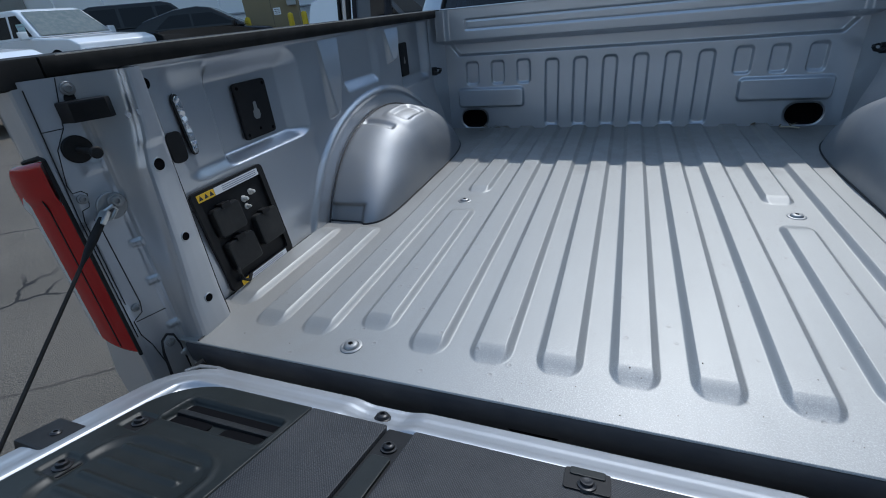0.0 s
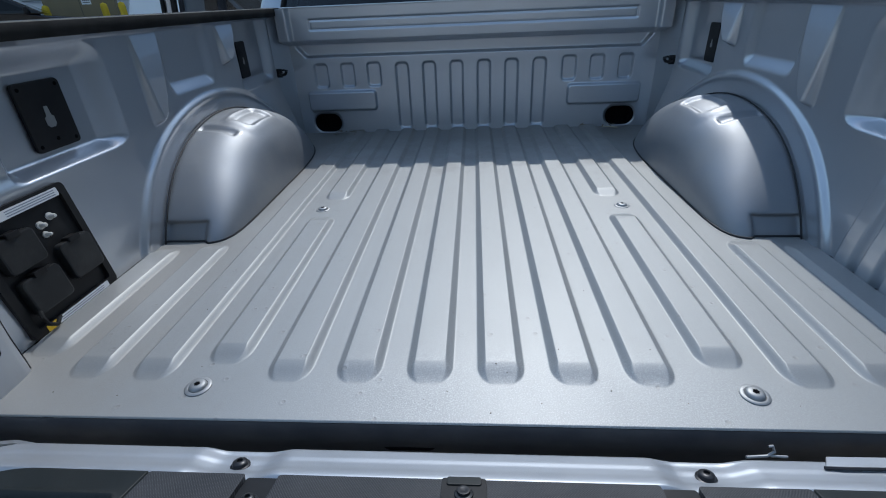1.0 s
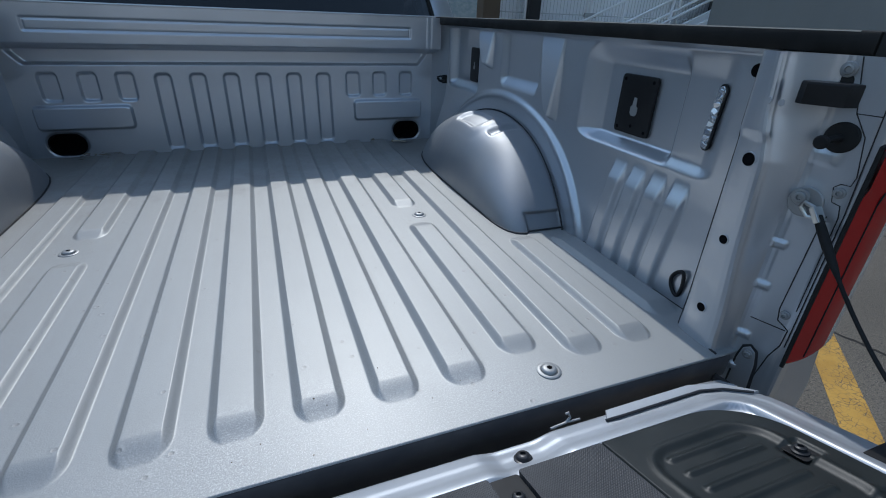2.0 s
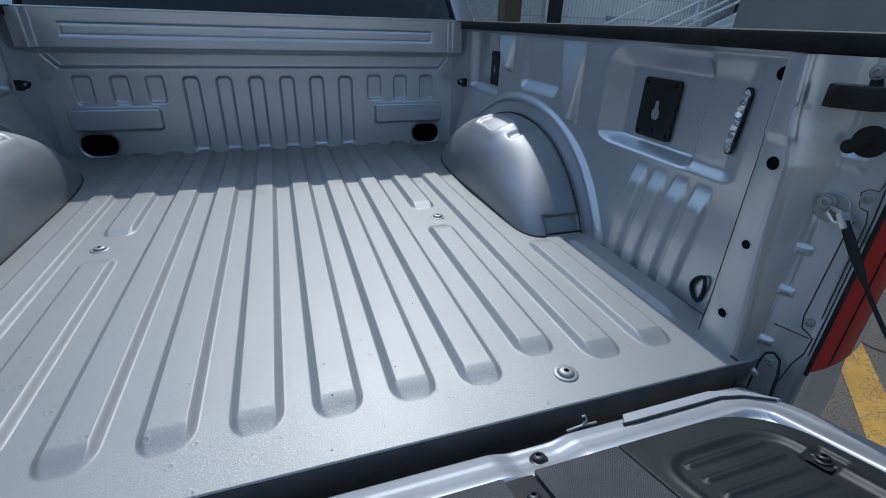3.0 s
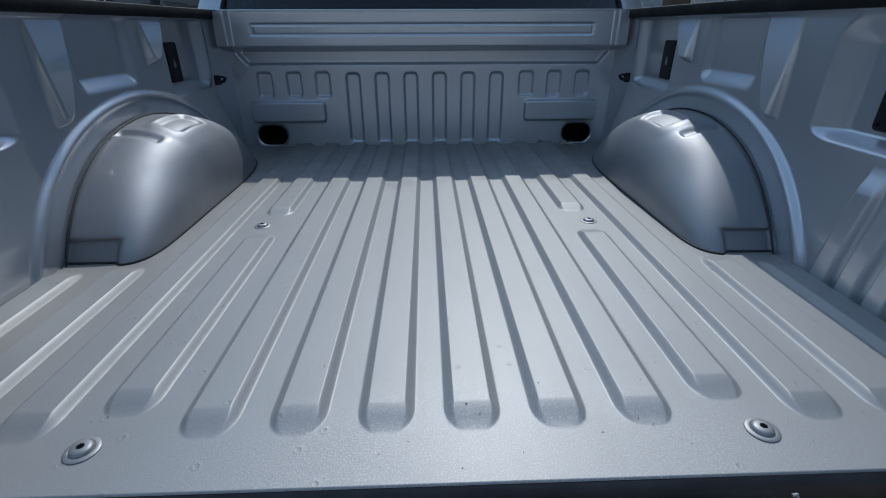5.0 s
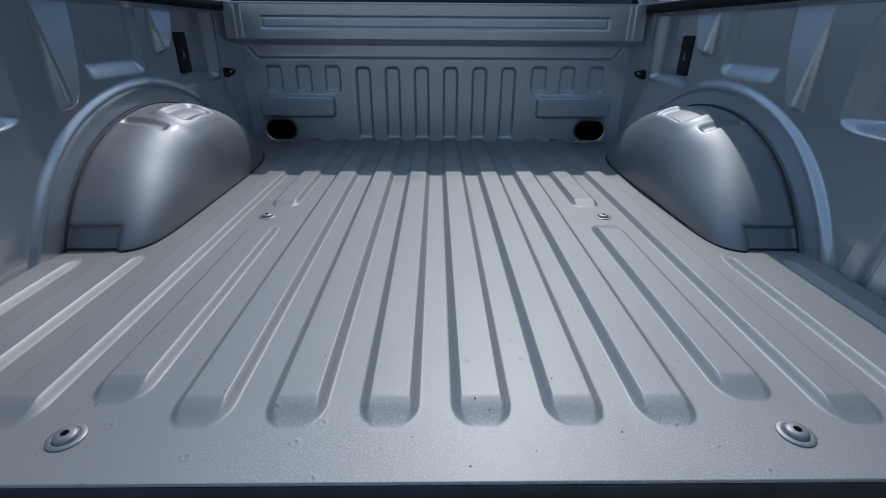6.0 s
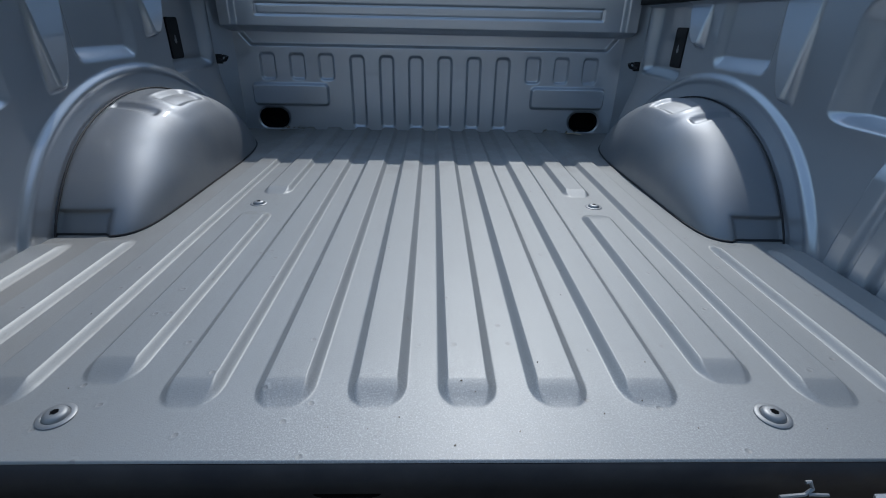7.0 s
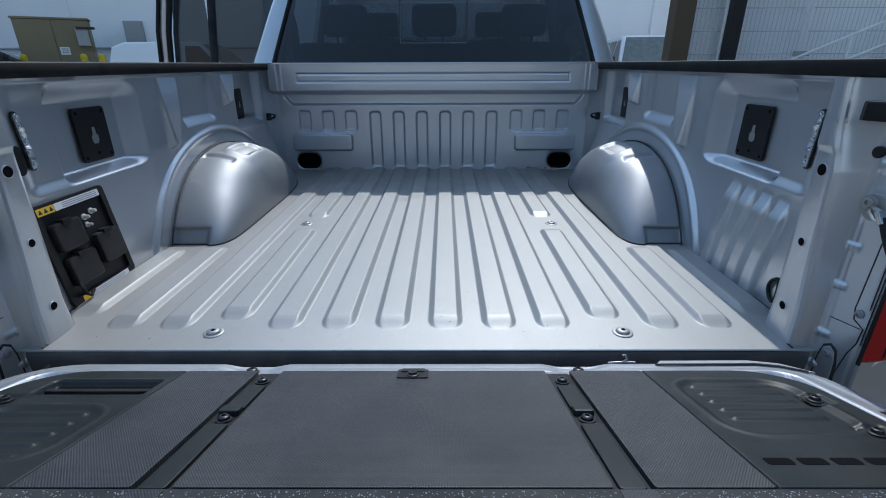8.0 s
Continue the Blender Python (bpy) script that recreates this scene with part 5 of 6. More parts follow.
zz = [0.475, 0.52, 0.60, 0.70, 0.80, 0.90, 0.968]
bm = bmesh.new()
rows_ = [[bm.verts.new((win_half(z) * t, win_line(z) + 0.006, z)) for t in np.linspace(-1, 1, 9)] for z in zz]
for a, b in zip(rows_, rows_[1:]):
    for i in range(8):
        bm.faces.new((a[i], a[i + 1], b[i + 1], b[i]))
rear_glass = part("rear_window", bm, TINT, truck, "dark tinted rear window with a sliding middle pane")
rear_glass.visible_shadow = False
bm = bmesh.new()
for s in (-1, 1):
    tube(bm, [(s * win_half(z), win_line(z), z) for z in zz], 0.009, 6)
tube(bm, [(x, win_line(0.968), 0.968) for x in np.linspace(-0.735, 0.735, 6)], 0.009, 6)
tube(bm, [(x, win_line(0.50) - 0.006, 0.50) for x in np.linspace(-0.86, 0.86, 6)], 0.009, 6)
part("window_frame", bm, RUBBER, rear_glass, "black rubber window frame")
bm = bmesh.new()
for s in (-1, 1):
    tube(bm, [(s * 0.178, win_line(z) + 0.012, z) for z in (0.645, 0.75, 0.85, 0.96)], 0.006, 6)
tube(bm, [(x, win_line(0.645) + 0.012, 0.645) for x in (-0.178, 0.0, 0.178)], 0.006, 6)
part("slider_frame", bm, GREY_BOX, rear_glass, "thin frame of the sliding pane")


def cab_glass(name, corners, mat, label):
    b = bmesh.new()
    b.faces.new([b.verts.new(c) for c in corners])
    ob = part(name, b, mat, truck, label)
    ob.visible_shadow = False
    return ob


cab_glass("windscreen", [(-0.90, 4.03, 0.40), (0.90, 4.03, 0.40), (0.74, 3.50, 1.01), (-0.74, 3.50, 1.01)], CLEAR, "clear windscreen")
cab_glass("side_window", [(0.975, 2.15, 0.42), (0.975, 2.95, 0.42), (0.81, 2.92, 1.0), (0.81, 2.22, 1.0)], TINT, "tinted side window")
for s in (-1, 1):
    cab_glass("side_window", [(s * 0.975, 3.02, 0.42), (s * 0.95, 3.95, 0.42), (s * 0.79, 3.48, 1.0), (s * 0.81, 3.0, 1.0)], CLEAR, "clear front side window")


def seat(x0, x1, y, top, rests):
    b = bmesh.new()
    box(b, (x0, y, -0.30), (x1, y + 0.16, top), 0.05, 4, None)
    box(b, (x0, y + 0.05, -0.30), (x1, y + 0.60, -0.05), 0.05, 3)
    ob = part("seat", b, SEAT, truck, "dark fabric seat")
    for x in rests:
        b = bmesh.new()
        box(b, (x - 0.13, y + 0.02, top + 0.03), (x + 0.13, y + 0.13, top + 0.20), 0.045, 4)
        tube(b, [(x - 0.05, y + 0.07, top - 0.05), (x - 0.05, y + 0.07, top + 0.06)], 0.008, 6)
        tube(b, [(x + 0.05, y + 0.07, top - 0.05), (x + 0.05, y + 0.07, top + 0.06)], 0.008, 6)
        part("head_restraint", b, SEAT, ob)


seat(-0.80, 0.80, 2.12, 0.66, (-0.52, 0.0, 0.52))
for x in (-0.42, 0.42):
    seat(x - 0.30, x + 0.30, 3.0, 0.70, (x,))
bm = bmesh.new()
box(bm, (-0.92, 3.75, 0.10), (0.92, 4.1, 0.42), 0.06, 3)
part("dashboard", bm, SEAT, truck)
bm = bmesh.new()
box(bm, (-0.11, 3.42, 0.88), (0.11, 3.46, 0.95), 0.012, 2)
part("inside_mirror", bm, BLACK, truck)


# open rear door, hinged at the middle pillar
def rear_door():
    hinge = Vector((-1.0, 3.00, 0))
    # local x runs along the door from the hinge, y is its thickness, z up
    m = Matrix.Translation(hinge) @ Matrix.Rotation(radians(180 + 20.5), 4, "Z")
    L = 0.97
    b = bmesh.new()
    box(b, (0.0, -0.055, -0.42), (L, 0.055, 0.46), 0.02, 2, m)
    ob = part("rear_door", b, SILVER, truck, "open silver rear door with dark trim")
    b = bmesh.new()
    box(b, (0.03, 0.055, -0.36), (L - 0.05, 0.085, 0.47), 0.02, 2, m)
    part("door_trim", b, SEAT, ob, "dark inner door trim")

    def bar(pts, r, mat, label=""):
        b_ = bmesh.new()
        tube(b_, [m @ Vector(p) for p in pts], r, 8)
        part("window_surround", b_, mat, ob, label)

    bar([(L - 0.02, 0.0, 0.44), (L - 0.055, 0.0, 0.75), (L - 0.11, 0.0, 1.02)], 0.030, SILVER)
    bar([(L - 0.055, 0.04, 0.44), (L - 0.09, 0.04, 0.75), (L - 0.15, 0.04, 1.02)], 0.018, RUBBER)
    bar([(L + 0.012, 0.03, 0.40), (L - 0.022, 0.03, 0.75), (L - 0.08, 0.03, 1.02)], 0.013, RUBBER)
    bar([(L - 0.095, 0.03, 0.44), (L - 0.13, 0.03, 0.75), (L - 0.19, 0.03, 1.02)], 0.016, SEAT)
    bar([(L - 0.33, 0.02, 0.44), (L - 0.36, 0.02, 0.75), (L - 0.39, 0.02, 1.02)], 0.028, SEAT)
    bar([(0.05, 0.0, 0.44), (0.06, 0.0, 0.80), (0.10, 0.0, 1.02)], 0.030, RUBBER)
    bar([(0.06, 0.0, 1.02), (0.45, 0.0, 1.05), (L - 0.13, 0.0, 1.03)], 0.030, SILVER)
    for a0, a1 in ((0.06, L - 0.36), (L - 0.34, L - 0.10)):
        b = bmesh.new()
        b.faces.new([b.verts.new(m @ Vector(p)) for p in ((a0, 0.0, 0.44), (a1, 0.0, 0.44), (a1 - 0.04, 0.0, 1.03), (a0, 0.0, 1.03))])
        g = part("door_window", b, TINT, ob, "tinted door window")
        g.visible_shadow = False


rear_door()


# wheels
def wheel(parent, x, y, r=0.40, w=0.27, z=0.0):
    """A road wheel standing on the ground of its vehicle's frame."""
    s = 1 if x > 0 else -1
    m = Matrix.Translation((x, y, z + r)) @ pose(0, 0, 0, 0, 90 * s, 0)
    b = bmesh.new()
    lathe(b, [(r * 0.62, -w / 2), (r * 0.90, -w / 2), (r * 0.985, -w * 0.38), (r, -w * 0.2), (r, w * 0.2), (r * 0.985, w * 0.38), (r * 0.90, w / 2), (r * 0.62, w / 2), (r * 0.62, -w / 2)], m, 36)
    ty = part("tyre", b, TYRE, parent)
    b = bmesh.new()
    lathe(b, [(r * 0.63, -w * 0.4), (r * 0.63, w * 0.44), (r * 0.58, w * 0.40), (r * 0.52, w * 0.30), (r * 0.16, w * 0.38), (0, w * 0.38)], m, 30)
    for k in range(6):
        box(b, (r * 0.12, -0.025, w * 0.30), (r * 0.58, 0.025, w * 0.42), 0.006, 1, m @ pose(0, 0, 0, 0, 0, 60 * k))
    part("rim", b, RIM, ty)


for x in (-0.86, 0.86):
    wheel(truck, x, 1.09, 0.405, 0.27, -FZ)
    wheel(truck, x, 4.55, 0.405, 0.27, -FZ)


# ---------------------------------------------------------------- parked vehicles
def vehicle(name, label, category, at, turn, paint, length, width, lower, cabin, glass_band, wheels_at, wheel_r, group="parked vehicles", scale=1.0):
    """A parked vehicle, nose towards local +y: lower body and cabin as side outlines (y, z), extruded and rounded."""
    car = thing(name, label, category, at, turn, group)
    car.scale = (scale, scale, scale)
    side = Matrix(((0, 0, 1, 0), (1, 0, 0, 0), (0, 1, 0, 0), (0, 0, 0, 1)))
    b = bmesh.new()
    prism(b, lower, width, side @ Matrix.Translation((0, 0, -width / 2)))
    bmesh.ops.bevel(b, geom=b.edges[:], offset=0.13, segments=4, profile=0.6, affect="EDGES", clamp_overlap=True)
    part("body", b, paint, car, "", 50)
    # cabin: narrows upwards
    b = bmesh.new()
    z0, z1 = min(p[1] for p in cabin), max(p[1] for p in cabin)
    rows = []
    for sx in (-1, -0.86, 0.86, 1):
        rows.append([b.verts.new((sx * (width / 2 - 0.05 - 0.17 * (z - z0) / (z1 - z0)), y, z + (0.02 if abs(sx) < 1 and z > (z0 + z1) / 2 else 0))) for y, z in cabin])
    n = len(cabin)
    for a, c in zip(rows, rows[1:]):
        for i in range(n):
            b.faces.new((a[i], a[(i + 1) % n], c[(i + 1) % n], c[i]))
    b.faces.new(rows[0])
    b.faces.new(list(reversed(rows[-1])))
    bmesh.ops.bevel(b, geom=b.edges[:], offset=0.05, segments=3, profile=0.6, affect="EDGES", clamp_overlap=True)
    part("cabin", b, paint, car, "", 50)
    # glass: side bands and the two screens, a little proud of the cabin
    gl = DARK_GLASS if paint is BLACK_CAR else CAR_GLASS
    for sx in (-1, 1):
        for y0, y1, y2, y3 in glass_band["sides"]:
            b = bmesh.new()
            za, zb = glass_band["z"]

            def px(z):
                return sx * (width / 2 - 0.05 - 0.17 * (z - z0) / (z1 - z0) + 0.006)
            b.faces.new([b.verts.new(p) for p in ((px(za), y0, za), (px(za), y1, za), (px(zb), y2, zb), (px(zb), y3, zb))])
            part("side_window", b, DARK_GLASS, car)
    for (ya, za), (yb, zb) in glass_band["screens"]:
        b = bmesh.new()
        w = [width / 2 - 0.05 - 0.17 * (z - z0) / (z1 - z0) for z in (za, zb)]
        nrm = Vector((0, -(zb - za), yb - ya)).normalized()
        nrm = nrm if nrm.z > 0 else -nrm
        f = [Vector((-w[0] + 0.07, ya, za)), Vector((w[0] - 0.07, ya, za)), Vector((w[1] - 0.09, yb, zb)), Vector((-w[1] + 0.09, yb, zb))]
        b.faces.new([b.verts.new(p + nrm * 0.028) for p in f])
        part("windscreen", b, gl, car)
    for y in wheels_at:
        for sx in (-1, 1):
            wheel(car, sx * (width / 2 - 0.10), y, wheel_r, 0.24)
            b = bmesh.new()
            lathe(b, [(wheel_r + 0.06, -0.02), (wheel_r + 0.06, 0.004), (wheel_r + 0.03, 0.005), (0, 0.005)], Matrix.Translation((sx * (width / 2), y, wheel_r)) @ pose(0, 0, 0, 0, 90 * sx, 0), 26)
            part("wheel_arch", b, HOLE, car)
    yn = max(p[0] for p in lower)
    zn = [p[1] for p in lower if p[0] > yn - 0.35]
    for sx in (-1, 1):
        b = bmesh.new()
        box(b, (sx * (width / 2 - 0.26) - 0.16, yn - 0.10, max(zn) - 0.30), (sx * (width / 2 - 0.26) + 0.16, yn + 0.012, max(zn) - 0.12), 0.03, 2)
        part("headlight", b, LAMP_GLASS, car)
        b = bmesh.new()
        ym = max(y for y, z in cabin if z < z0 + 0.05) - 0.35
        box(b, (sx * (width / 2 + 0.10) - 0.10, ym - 0.05, z0 + 0.02), (sx * (width / 2 + 0.10) + 0.10, ym + 0.05, z0 + 0.20), 0.03, 2)
        part("door_mirror", b, paint if length > 5 else BLACK, car)
    return car


# windscreens: the pale grey-green base carries their sky reflection
CAR_GLASS = plastic("car_window", (0.115, 0.145, 0.140), 0.10, 3, 0.0, 0.35)
DARK_GLASS = material("dark_car_window", (0.006, 0.007, 0.009), 0.12, 0.0, 0.0, 0.02, 0.25)
PICKUP_LOWER = [(-2.9, 0.45), (-2.95, 1.02), (-2.9, 1.12), (0.9, 1.14), (1.05, 1.16), (2.55, 1.06), (2.85, 0.95), (2.92, 0.50), (2.7, 0.38), (-2.7, 0.38)]
PICKUP_CABIN = [(-1.0, 1.12), (-0.90, 1.78), (-0.6, 1.83), (0.25, 1.82), (0.48, 1.76), (1.30, 1.15)]
PICKUP_GLASS = {"z": (1.2, 1.70), "sides": [(-0.85, 0.02, -0.05, -0.75), (0.12, 1.02, 0.42, 0.06)], "screens": [((1.26, 1.18), (0.50, 1.75)), ((-1.0, 1.2), (-0.91, 1.74))]}
SUV_LOWER = [(-2.4, 0.45), (-2.45, 1.0), (-2.35, 1.14), (0.9, 1.14), (2.1, 1.06), (2.4, 0.9), (2.45, 0.5), (2.2, 0.35), (-2.2, 0.35)]
SUV_CABIN = [(-2.3, 1.12), (-2.15, 1.72), (-1.8, 1.84), (0.2, 1.86), (0.45, 1.80), (1.15, 1.13)]
SUV_GLASS = {"z": (1.2, 1.74), "sides": [(-2.0, -1.15, -1.15, -1.85), (-1.05, -0.1, -0.1, -1.05), (0.0, 0.95, 0.42, 0.0)], "screens": [((1.12, 1.16), (0.46, 1.79)), ((-2.3, 1.2), (-2.16, 1.70))]}
VAN_GLASS = {"z": (1.2, 1.74), "sides": [(0.0, 0.95, 0.42, 0.0)], "screens": [((1.12, 1.16), (0.46, 1.79))]}
CROSS_LOWER = [(-2.35, 0.48), (-2.42, 1.02), (-2.28, 1.28), (-1.0, 1.30), (0.9, 1.24), (2.1, 1.12), (2.4, 0.92), (2.42, 0.50), (2.2, 0.32), (-2.2, 0.32)]
CROSS_CABIN = [(-2.25, 1.27), (-1.75, 1.60), (-0.8, 1.85), (-0.1, 1.90), (0.3, 1.84), (1.35, 1.22)]
CROSS_GLASS = {"z": (1.34, 1.70), "sides": [(-1.45, -0.35, -0.35, -0.95), (-0.28, 1.0, 0.35, -0.28)], "screens": [((1.28, 1.27), (0.32, 1.82)), ((-2.2, 1.31), (-1.77, 1.58))]}

# ---------------------------------------------------------------- buildings behind the lot


def parked(name, label, category, x, y, turn, *rest):
    return vehicle(name, label, category, (x, y, float(ground_rise(x, y))), turn, *rest)


SHEET = material("teal_paper_sheet", (0.36, 0.52, 0.53), 0.6)
PICKUP = (5.8, 2.0, PICKUP_LOWER, PICKUP_CABIN, PICKUP_GLASS, (-1.75, 1.9), 0.40)
CROSS = (4.8, 1.95, CROSS_LOWER, CROSS_CABIN, CROSS_GLASS, (-1.45, 1.5), 0.42)
VAN = (4.9, 1.95, SUV_LOWER, SUV_CABIN, VAN_GLASS, (-1.5, 1.55), 0.38)
SUV = (4.9, 1.95, SUV_LOWER, SUV_CABIN, SUV_GLASS, (-1.5, 1.55), 0.38)
pickup = parked("parked_pickup", "white parked pickup truck with a tall windscreen", "pickup truck", -14.8, 8.9, -95, WHITE_CAR, *PICKUP)
# sales sheet in its side window
bm = bmesh.new()
box(bm, (0.900, 0.42, 1.26), (0.908, 0.78, 1.50), 0.002, 1)
part("window_sheet", bm, SHEET, pickup, "pale teal sales sheet")
bm = bmesh.new()
box(bm, (0.907, 0.46, 1.43), (0.911, 0.74, 1.46), 0.001, 1)
box(bm, (0.907, 0.46, 1.34), (0.911, 0.70, 1.36), 0.001, 1)
part("print_bar", bm, INK_PALE, pickup)
parked("parked_pickup", "large white parked pickup truck beside another one", "pickup truck", -12.0, 4.1, -92, WHITE_CAR, *PICKUP, "parked vehicles", 1.05)
parked("parked_suv", "black parked sport utility vehicle by the wall", "car", -15.3, 12.9, -38, BLACK_CAR, *SUV)
parked("parked_crossover", "black parked crossover car near yellow bollards", "car", -11.6, 11.3, -55, BLACK_CAR, *CROSS, "parked vehicles", 0.84)
parked("parked_van", "white parked van with its plain rear end by the bollards", "van", -6.4, 12.4, -90, WHITE_CAR, *VAN, "parked vehicles", 0.86)
parked("parked_car", "white parked car with a bright windscreen by the wall", "car", 5.42, 12.6, 172, WHITE_CAR, *SUV, "parked vehicles", 0.94)


def block(name, lo, hi, mat, label, category, bevel=0.02, kind="", group=""):
    b = bmesh.new()
    box(b, lo, hi, bevel)
    return tagged(part(name, b, mat), label, category, group, kind)


# pale building with shallow pilasters; unseen upper part added to block front sky
wall = block("wall_back", (-48, 15.6, 0), (30, 15.9, 9.0), WALL, "pale painted building wall in the shade", "wall", 0.0, "structure")
for x in np.arange(-46, 30, 3.1):
    b = bmesh.new()
    box(b, (x - 0.07, 15.53, 0), (x + 0.07, 15.598, 9.0), 0.015)
    part("pilaster", b, WALL, wall)
b = bmesh.new()
tube(b, [(-48, 15.50, 1.95), (-20, 15.50, 1.95), (-4, 15.50, 1.95)], 0.035, 8)
part("wall_pipe", b, GREY_BOX, wall, "grey pipe along the wall")

# tan electrical cabinet with its boxes
cabinet = thing("electrical_cabinet", "tan steel electrical cabinet behind yellow bollards", "electrical cabinet", (-10.9, 13.5, 0), 30)
b = bmesh.new()
box(b, (-0.83, -0.3, 0.3), (0.83, 0.4, 2.62), 0.02)
part("body", b, TAN, cabinet)
b = bmesh.new()
box(b, (-0.86, -0.33, 2.62), (0.86, 0.43, 2.67), 0.01)
part("roof", b, TAN, cabinet)
b = bmesh.new()
box(b, (0.52, -0.46, 1.95), (0.80, -0.302, 2.42), 0.015)
part("meter_box", b, GREY_BOX, cabinet, "grey meter box")
b = bmesh.new()
box(b, (0.55, -0.50, 2.38), (0.98, -0.302, 2.44), 0.01)
part("meter_hood", b, DARK_POST, cabinet)
b = bmesh.new()
box(b, (0.05, -0.306, 1.72), (0.27, -0.302, 1.92), 0)
part("notice", b, WHITE_STICKER, cabinet, "small white notice")
for z in (1.77, 1.82, 1.87):
    b = bmesh.new()
    box(b, (0.08, -0.3085, z - 0.008), (0.24, -0.3065, z + 0.008), 0)
    part("print_bar", b, INK, cabinet)
b = bmesh.new()
box(b, (-0.005, -0.3045, 0.35), (0.005, -0.3005, 2.6), 0)
part("door_gap", b, INK, cabinet)

post = thing("bollard", "yellow painted steel bollard on the lot", "bollard", (0, 0, 0), 0, "bollards by the cabinet")
b = bmesh.new()
lathe(b, [(0.085, -0.3), (0.085, 1.33), (0.07, 1.38), (0.03, 1.40), (0, 1.41)], None, 18)
part("post", b, YELLOW_POST, post)
spots = [(-12.7, 12.85), (-12.15, 12.85), (-11.45, 12.85), (-9.8, 12.85), (-9.3, 12.85)]
post.matrix_basis = Matrix.Translation((*spots[0], 0.33))
for x, y in spots[1:]:
    copy_thing(post, Matrix.Translation((x, y, 0.33)))
block("wall_box", (-10.15, 15.42, 2.0), (-9.6, 15.6, 2.75), GREY_BOX, "grey electrical box on the pale wall", "electrical box", 0.02)

# ---- right: columns, wire gates and an outside stair
block("column_brown", (3.93, 7.85, 0.1), (4.26, 8.15, 5.0), BROWN, "brown rusty painted steel column", "column", 0.02, "structure")
block("column_black", (4.88, 7.90, 0.1), (5.12, 8.10, 5.0), DARK_POST, "black painted steel column", "column", 0.02, "structure")
block("wall_right", (4.27, 8.45, 0), (22, 8.65, 6.5), WALL, "pale painted wall behind wire gates", "wall", 0.0, "structure")


WIRE = wall_paint("pale_galvanised_wire", (0.58, 0.59, 0.6), 0.2)


BOUNCE_PALE = wall_paint("pale_bounce_grey", (0.55, 0.55, 0.55), 0.2)
SKY_BLOCK = wall_paint("sky_block_grey", (0.26, 0.255, 0.24), 0.3)
# added wall, cuts the sky light that reaches the bed from the right
block("sky_block_side", (7.4, -16, 0), (7.7, 6.2, 9.0), SKY_BLOCK, "plain grey wall added to block sky light from the right", "wall", 0.0, "structure")
# added out of view, bounces sun onto rear-facing metal
block("bounce_wall_rear", (-26, -17.3, 0), (7.4, -17.0, 7.0), BOUNCE_PALE, "plain pale unseen wall added behind to bounce sunlight", "wall", 0.0, "structure")
# added wall, cuts the low sky on the left
block("sky_block_left", (-26.3, -17, 0), (-26.0, 15.5, 8.0), SKY_BLOCK, "plain grey wall added to block low sky light from the left", "wall", 0.0, "structure")


def wire_gate(x0, x1, y, z0, z1):
    g = thing("wire_gate", "white welded wire gate panel before a pale wall", "gate", (x0, y, 0), 0, "wire gates")
    w = x1 - x0
    for a in (0.0, w):
        b = bmesh.new()
        tube(b, [(a, 0, z0), (a, 0, z1)], 0.028, 8)
        part("stile", b, WHITE_STEEL, g)
    for z in np.arange(z0, z1 + 0.01, 0.36):
        b = bmesh.new()
        tube(b, [(0.0, 0, z), (w, 0, z)], 0.010, 6)
        part("rail", b, WIRE, g)
    b = bmesh.new()
    for x in np.arange(0.07, w - 0.03, 0.075):
        tube(b, [(x, -0.012, z0), (x, -0.012, z1)], 0.0055, 4, False)
    ob = part("wire_mesh", b, WIRE, g)
    ob["kind"] = "stuff"


wire_gate(4.30, 4.86, 8.02, 0.15, 4.4)
wire_gate(5.16, 6.22, 8.02, 0.15, 4.4)
wire_gate(6.30, 9.4, 8.02, 0.15, 4.4)
wire_gate(9.48, 12.6, 8.02, 0.15, 4.4)
b = bmesh.new()
box(b, (6.14, 7.93, 1.55), (6.40, 7.99, 1.63), 0.01)
tagged(part("gate_latch", b, GREY_BOX), "grey steel gate latch on the wire gates", "gate latch")


def bar_between(b, p, q, w, d):
    """A flat bar from p to q, w deep in its plane and d thick along y."""
    p, q = Vector(p), Vector(q)
    ang = math.atan2(q.z - p.z, q.x - p.x)
    box(b, (0, -d / 2, -w), ((q - p).length, d / 2, 0), 0.008, 1, Matrix.Translation(p) @ pose(0, 0, 0, 0, -math.degrees(ang), 0))


stair = thing("outside_stair", "white painted steel outside stair with tube handrails", "stair", (0, 0, 0))
SL = 0.42
b = bmesh.new()
bar_between(b, (5.2, 6.5, 1.46 - (8.31 - 5.2) * SL + 0.02), (15.2, 6.5, 1.46 + (15.2 - 8.31) * SL), 0.62, 0.06)
part("stringer", b, WHITE_STEEL, stair, "white plate stringer")
b = bmesh.new()
bar_between(b, (5.2, 7.7, 1.46 - (8.31 - 5.2) * SL + 0.02), (15.2, 7.7, 1.46 + (15.2 - 8.31) * SL), 0.62, 0.06)
part("stringer", b, WHITE_STEEL, stair, "white plate stringer")
for k in range(24):
    x = 5.4 + 0.42 * k
    z = 1.46 + (x - 8.31) * SL - 0.16
    b = bmesh.new()
    box(b, (x, 6.54, z - 0.03), (x + 0.34, 7.66, z), 0.006, 1)
    part("tread", b, GREY_BOX, stair)
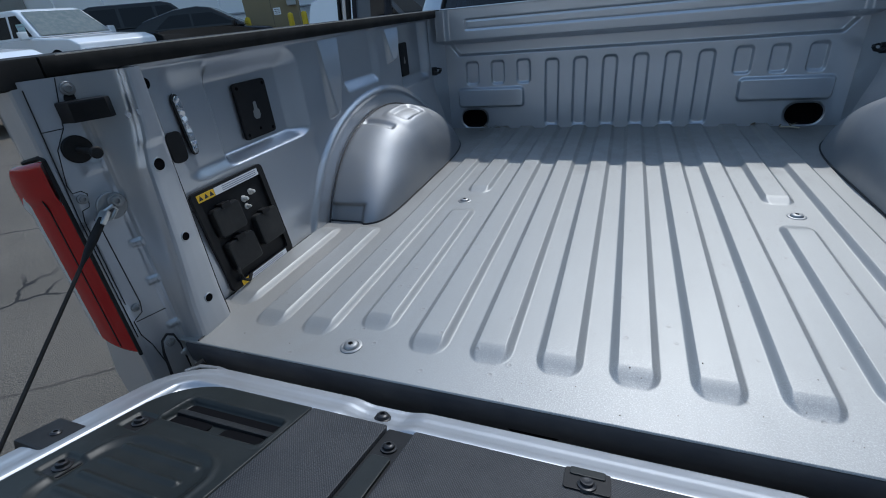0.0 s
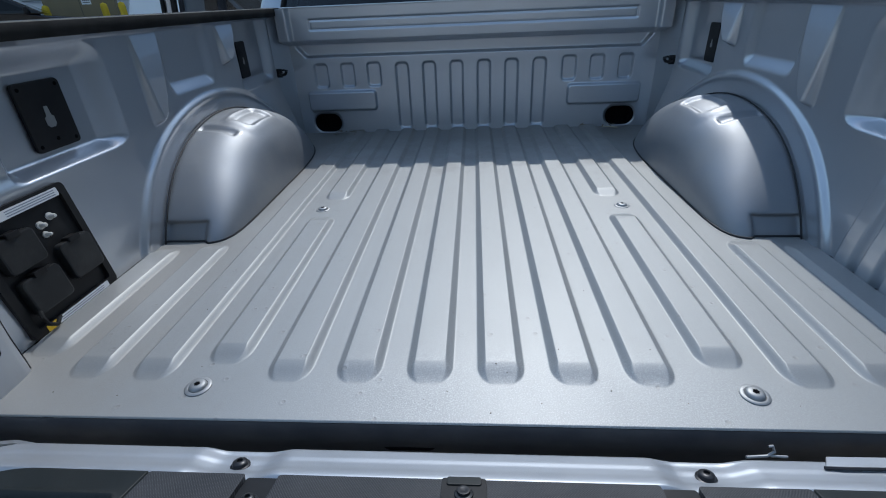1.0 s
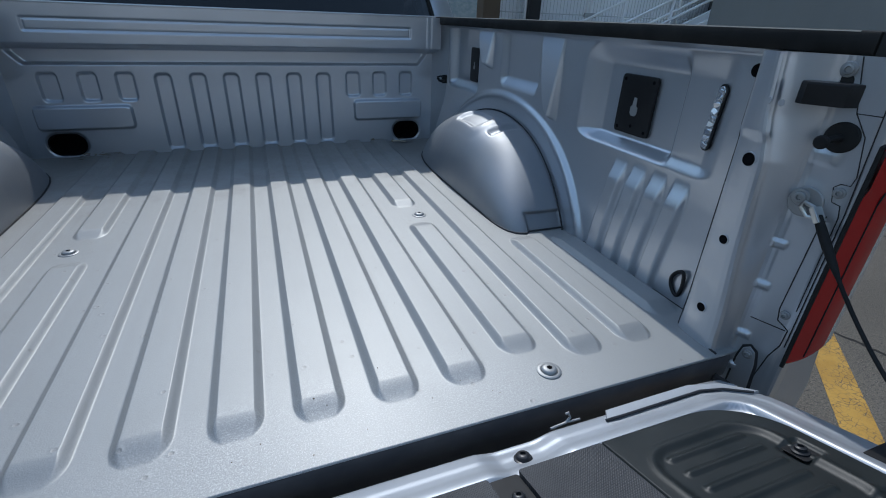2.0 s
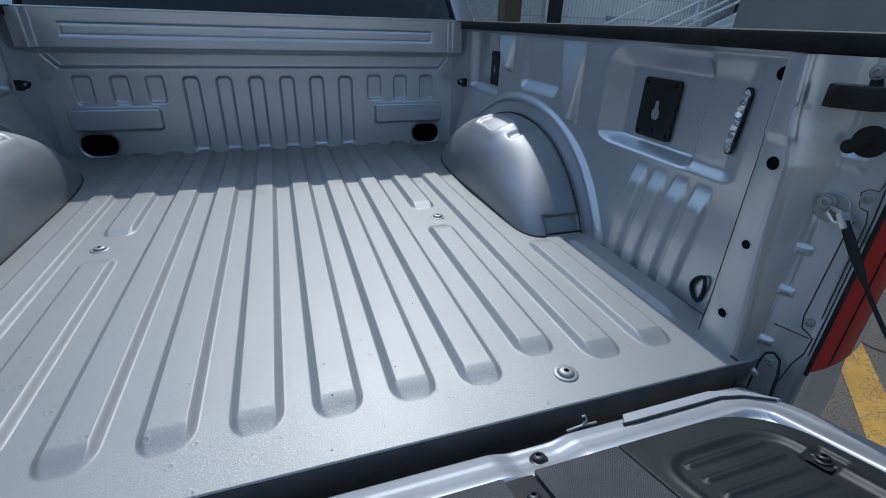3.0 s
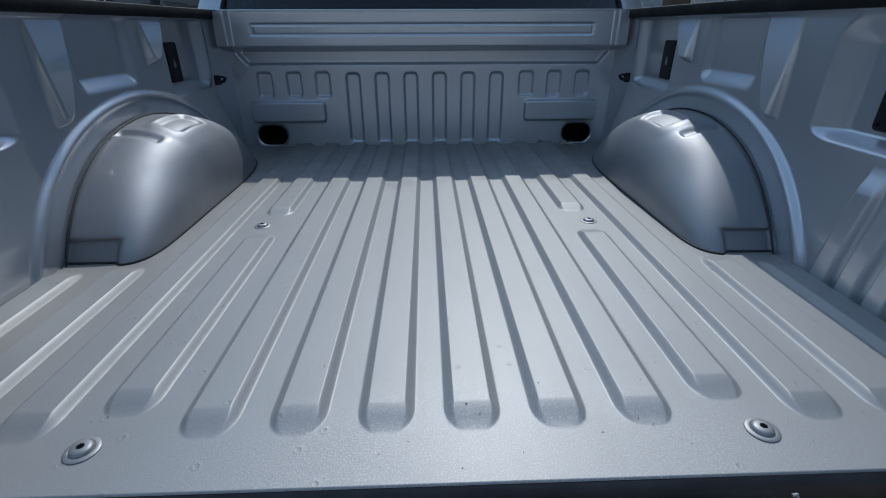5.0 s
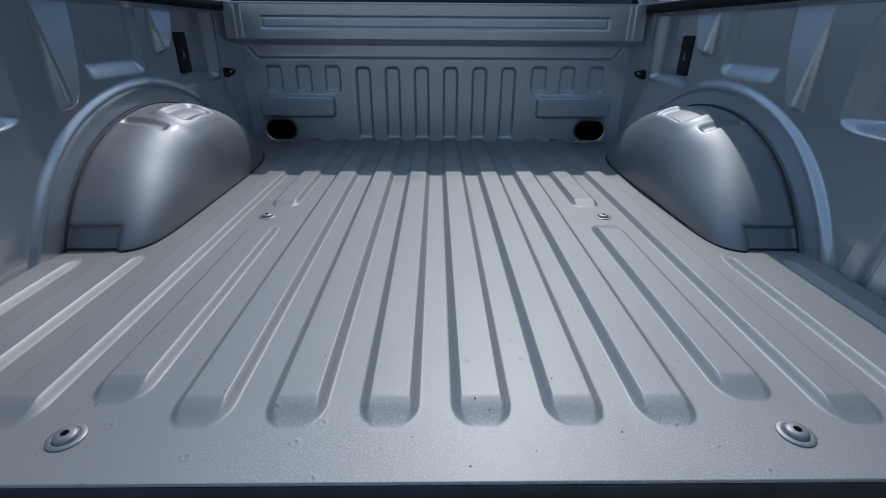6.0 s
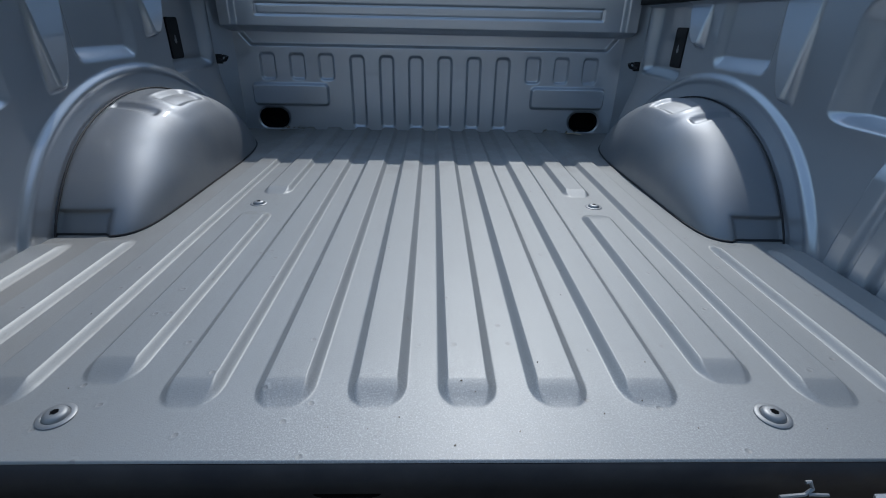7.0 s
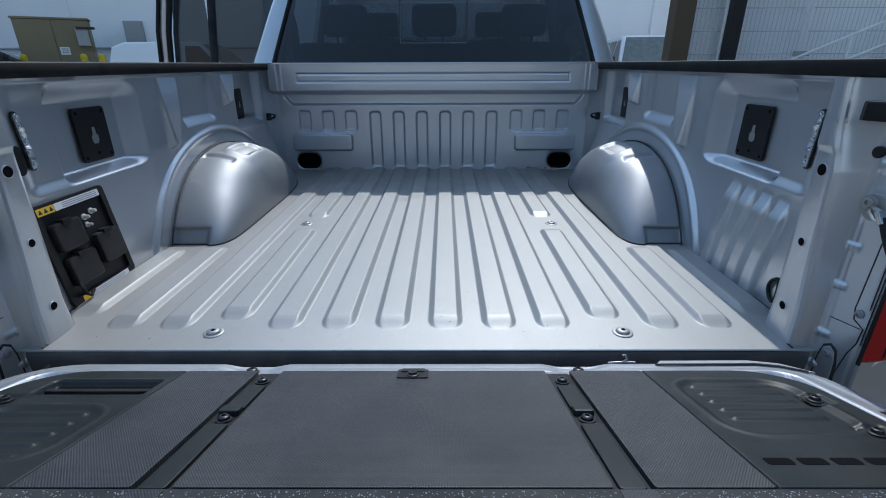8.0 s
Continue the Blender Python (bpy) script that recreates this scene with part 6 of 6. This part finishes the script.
for yy, offs in ((6.5, (0.36, 0.70, 1.02)), (7.7, (0.36, 1.02))):
    for o in offs:
        b = bmesh.new()
        tube(b, [(x, yy, 1.46 + (x - 8.31) * SL + o) for x in (5.3, 10.0, 15.0)], 0.024, 8)
        part("handrail", b, WHITE_STEEL, stair)
    for x in np.arange(5.5, 15.0, 1.35):
        b = bmesh.new()
        z = 1.46 + (x - 8.31) * SL
        tube(b, [(x, yy, z - 0.1), (x, yy, z + 1.02)], 0.022, 8)
        part("baluster", b, WHITE_STEEL, stair)
# dark sheet put in place of the shade under the stair
block("stair_shade_panel", (9.2, 7.78, 0.0), (16, 7.90, 3.6), SHADE, "dark panel standing in for the shade under the stair", "wall", 0.0, "structure")


STRAW = material('dry_straw', (0.42, 0.36, 0.26), 0.8)
# loose bits lying in the bed
rng = random.Random(11)
b = bmesh.new()
for k in range(46):
    x, y = rng.uniform(-0.74, 0.74), rng.uniform(0.02, 1.70)
    if abs(x) > 0.60 and y > 0.5:
        continue
    if rng.random() < 0.4:
        x, y = rng.gauss(0, 0.3), abs(rng.gauss(0.03, 0.06)) + 0.012
    z = FZ + float(floor_height(np.array(x), np.array(y)))
    r = rng.uniform(0.0004, 0.0013)
    m = Matrix.Translation((x, y, z + r * 0.4)) @ pose(0, 0, 0, rng.uniform(0, 40), 0, rng.uniform(0, 360)) @ Matrix.Diagonal((1, rng.uniform(0.5, 1.8), 0.6, 1))
    bmesh.ops.create_icosphere(b, subdivisions=1, radius=r, matrix=m)
tagged(part("grit", b, BROWN), "dark specks of grit lying on the bed floor", "grit", kind="stuff")
LEAF = material('dry_leaf', (0.16, 0.12, 0.075), 0.8)
b = bmesh.new()
for k in range(26):
    sx = -1 if k % 3 else 1
    x, y = sx * rng.uniform(0.50, 0.66), 1.728 - abs(rng.gauss(0, 0.035))
    m = Matrix.Translation((x, y, FZ + 0.0125 + rng.uniform(0, 0.004))) @ pose(0, 0, 0, rng.uniform(-25, 25), rng.uniform(-25, 25), rng.uniform(0, 360))
    w, l = rng.uniform(0.002, 0.005), rng.uniform(0.006, 0.016)
    prism(b, [(-l, 0), (-l * 0.3, -w), (l * 0.5, -w * 0.8), (l, 0), (l * 0.4, w), (-l * 0.4, w * 0.7)], 0.0006, m)
tagged(part("leaf_litter", b, LEAF), "brown dry leaf crumbs at the front of the bed", "leaf litter", kind="stuff")
b = bmesh.new()
tube(b, [(0.600, 1.690, FZ + 0.010), (0.630, 1.682, FZ + 0.013), (0.665, 1.680, FZ + 0.008)], 0.0028, 6)
tagged(part("twig", b, STRAW), "pale dry twig lying on the bed floor", "twig")
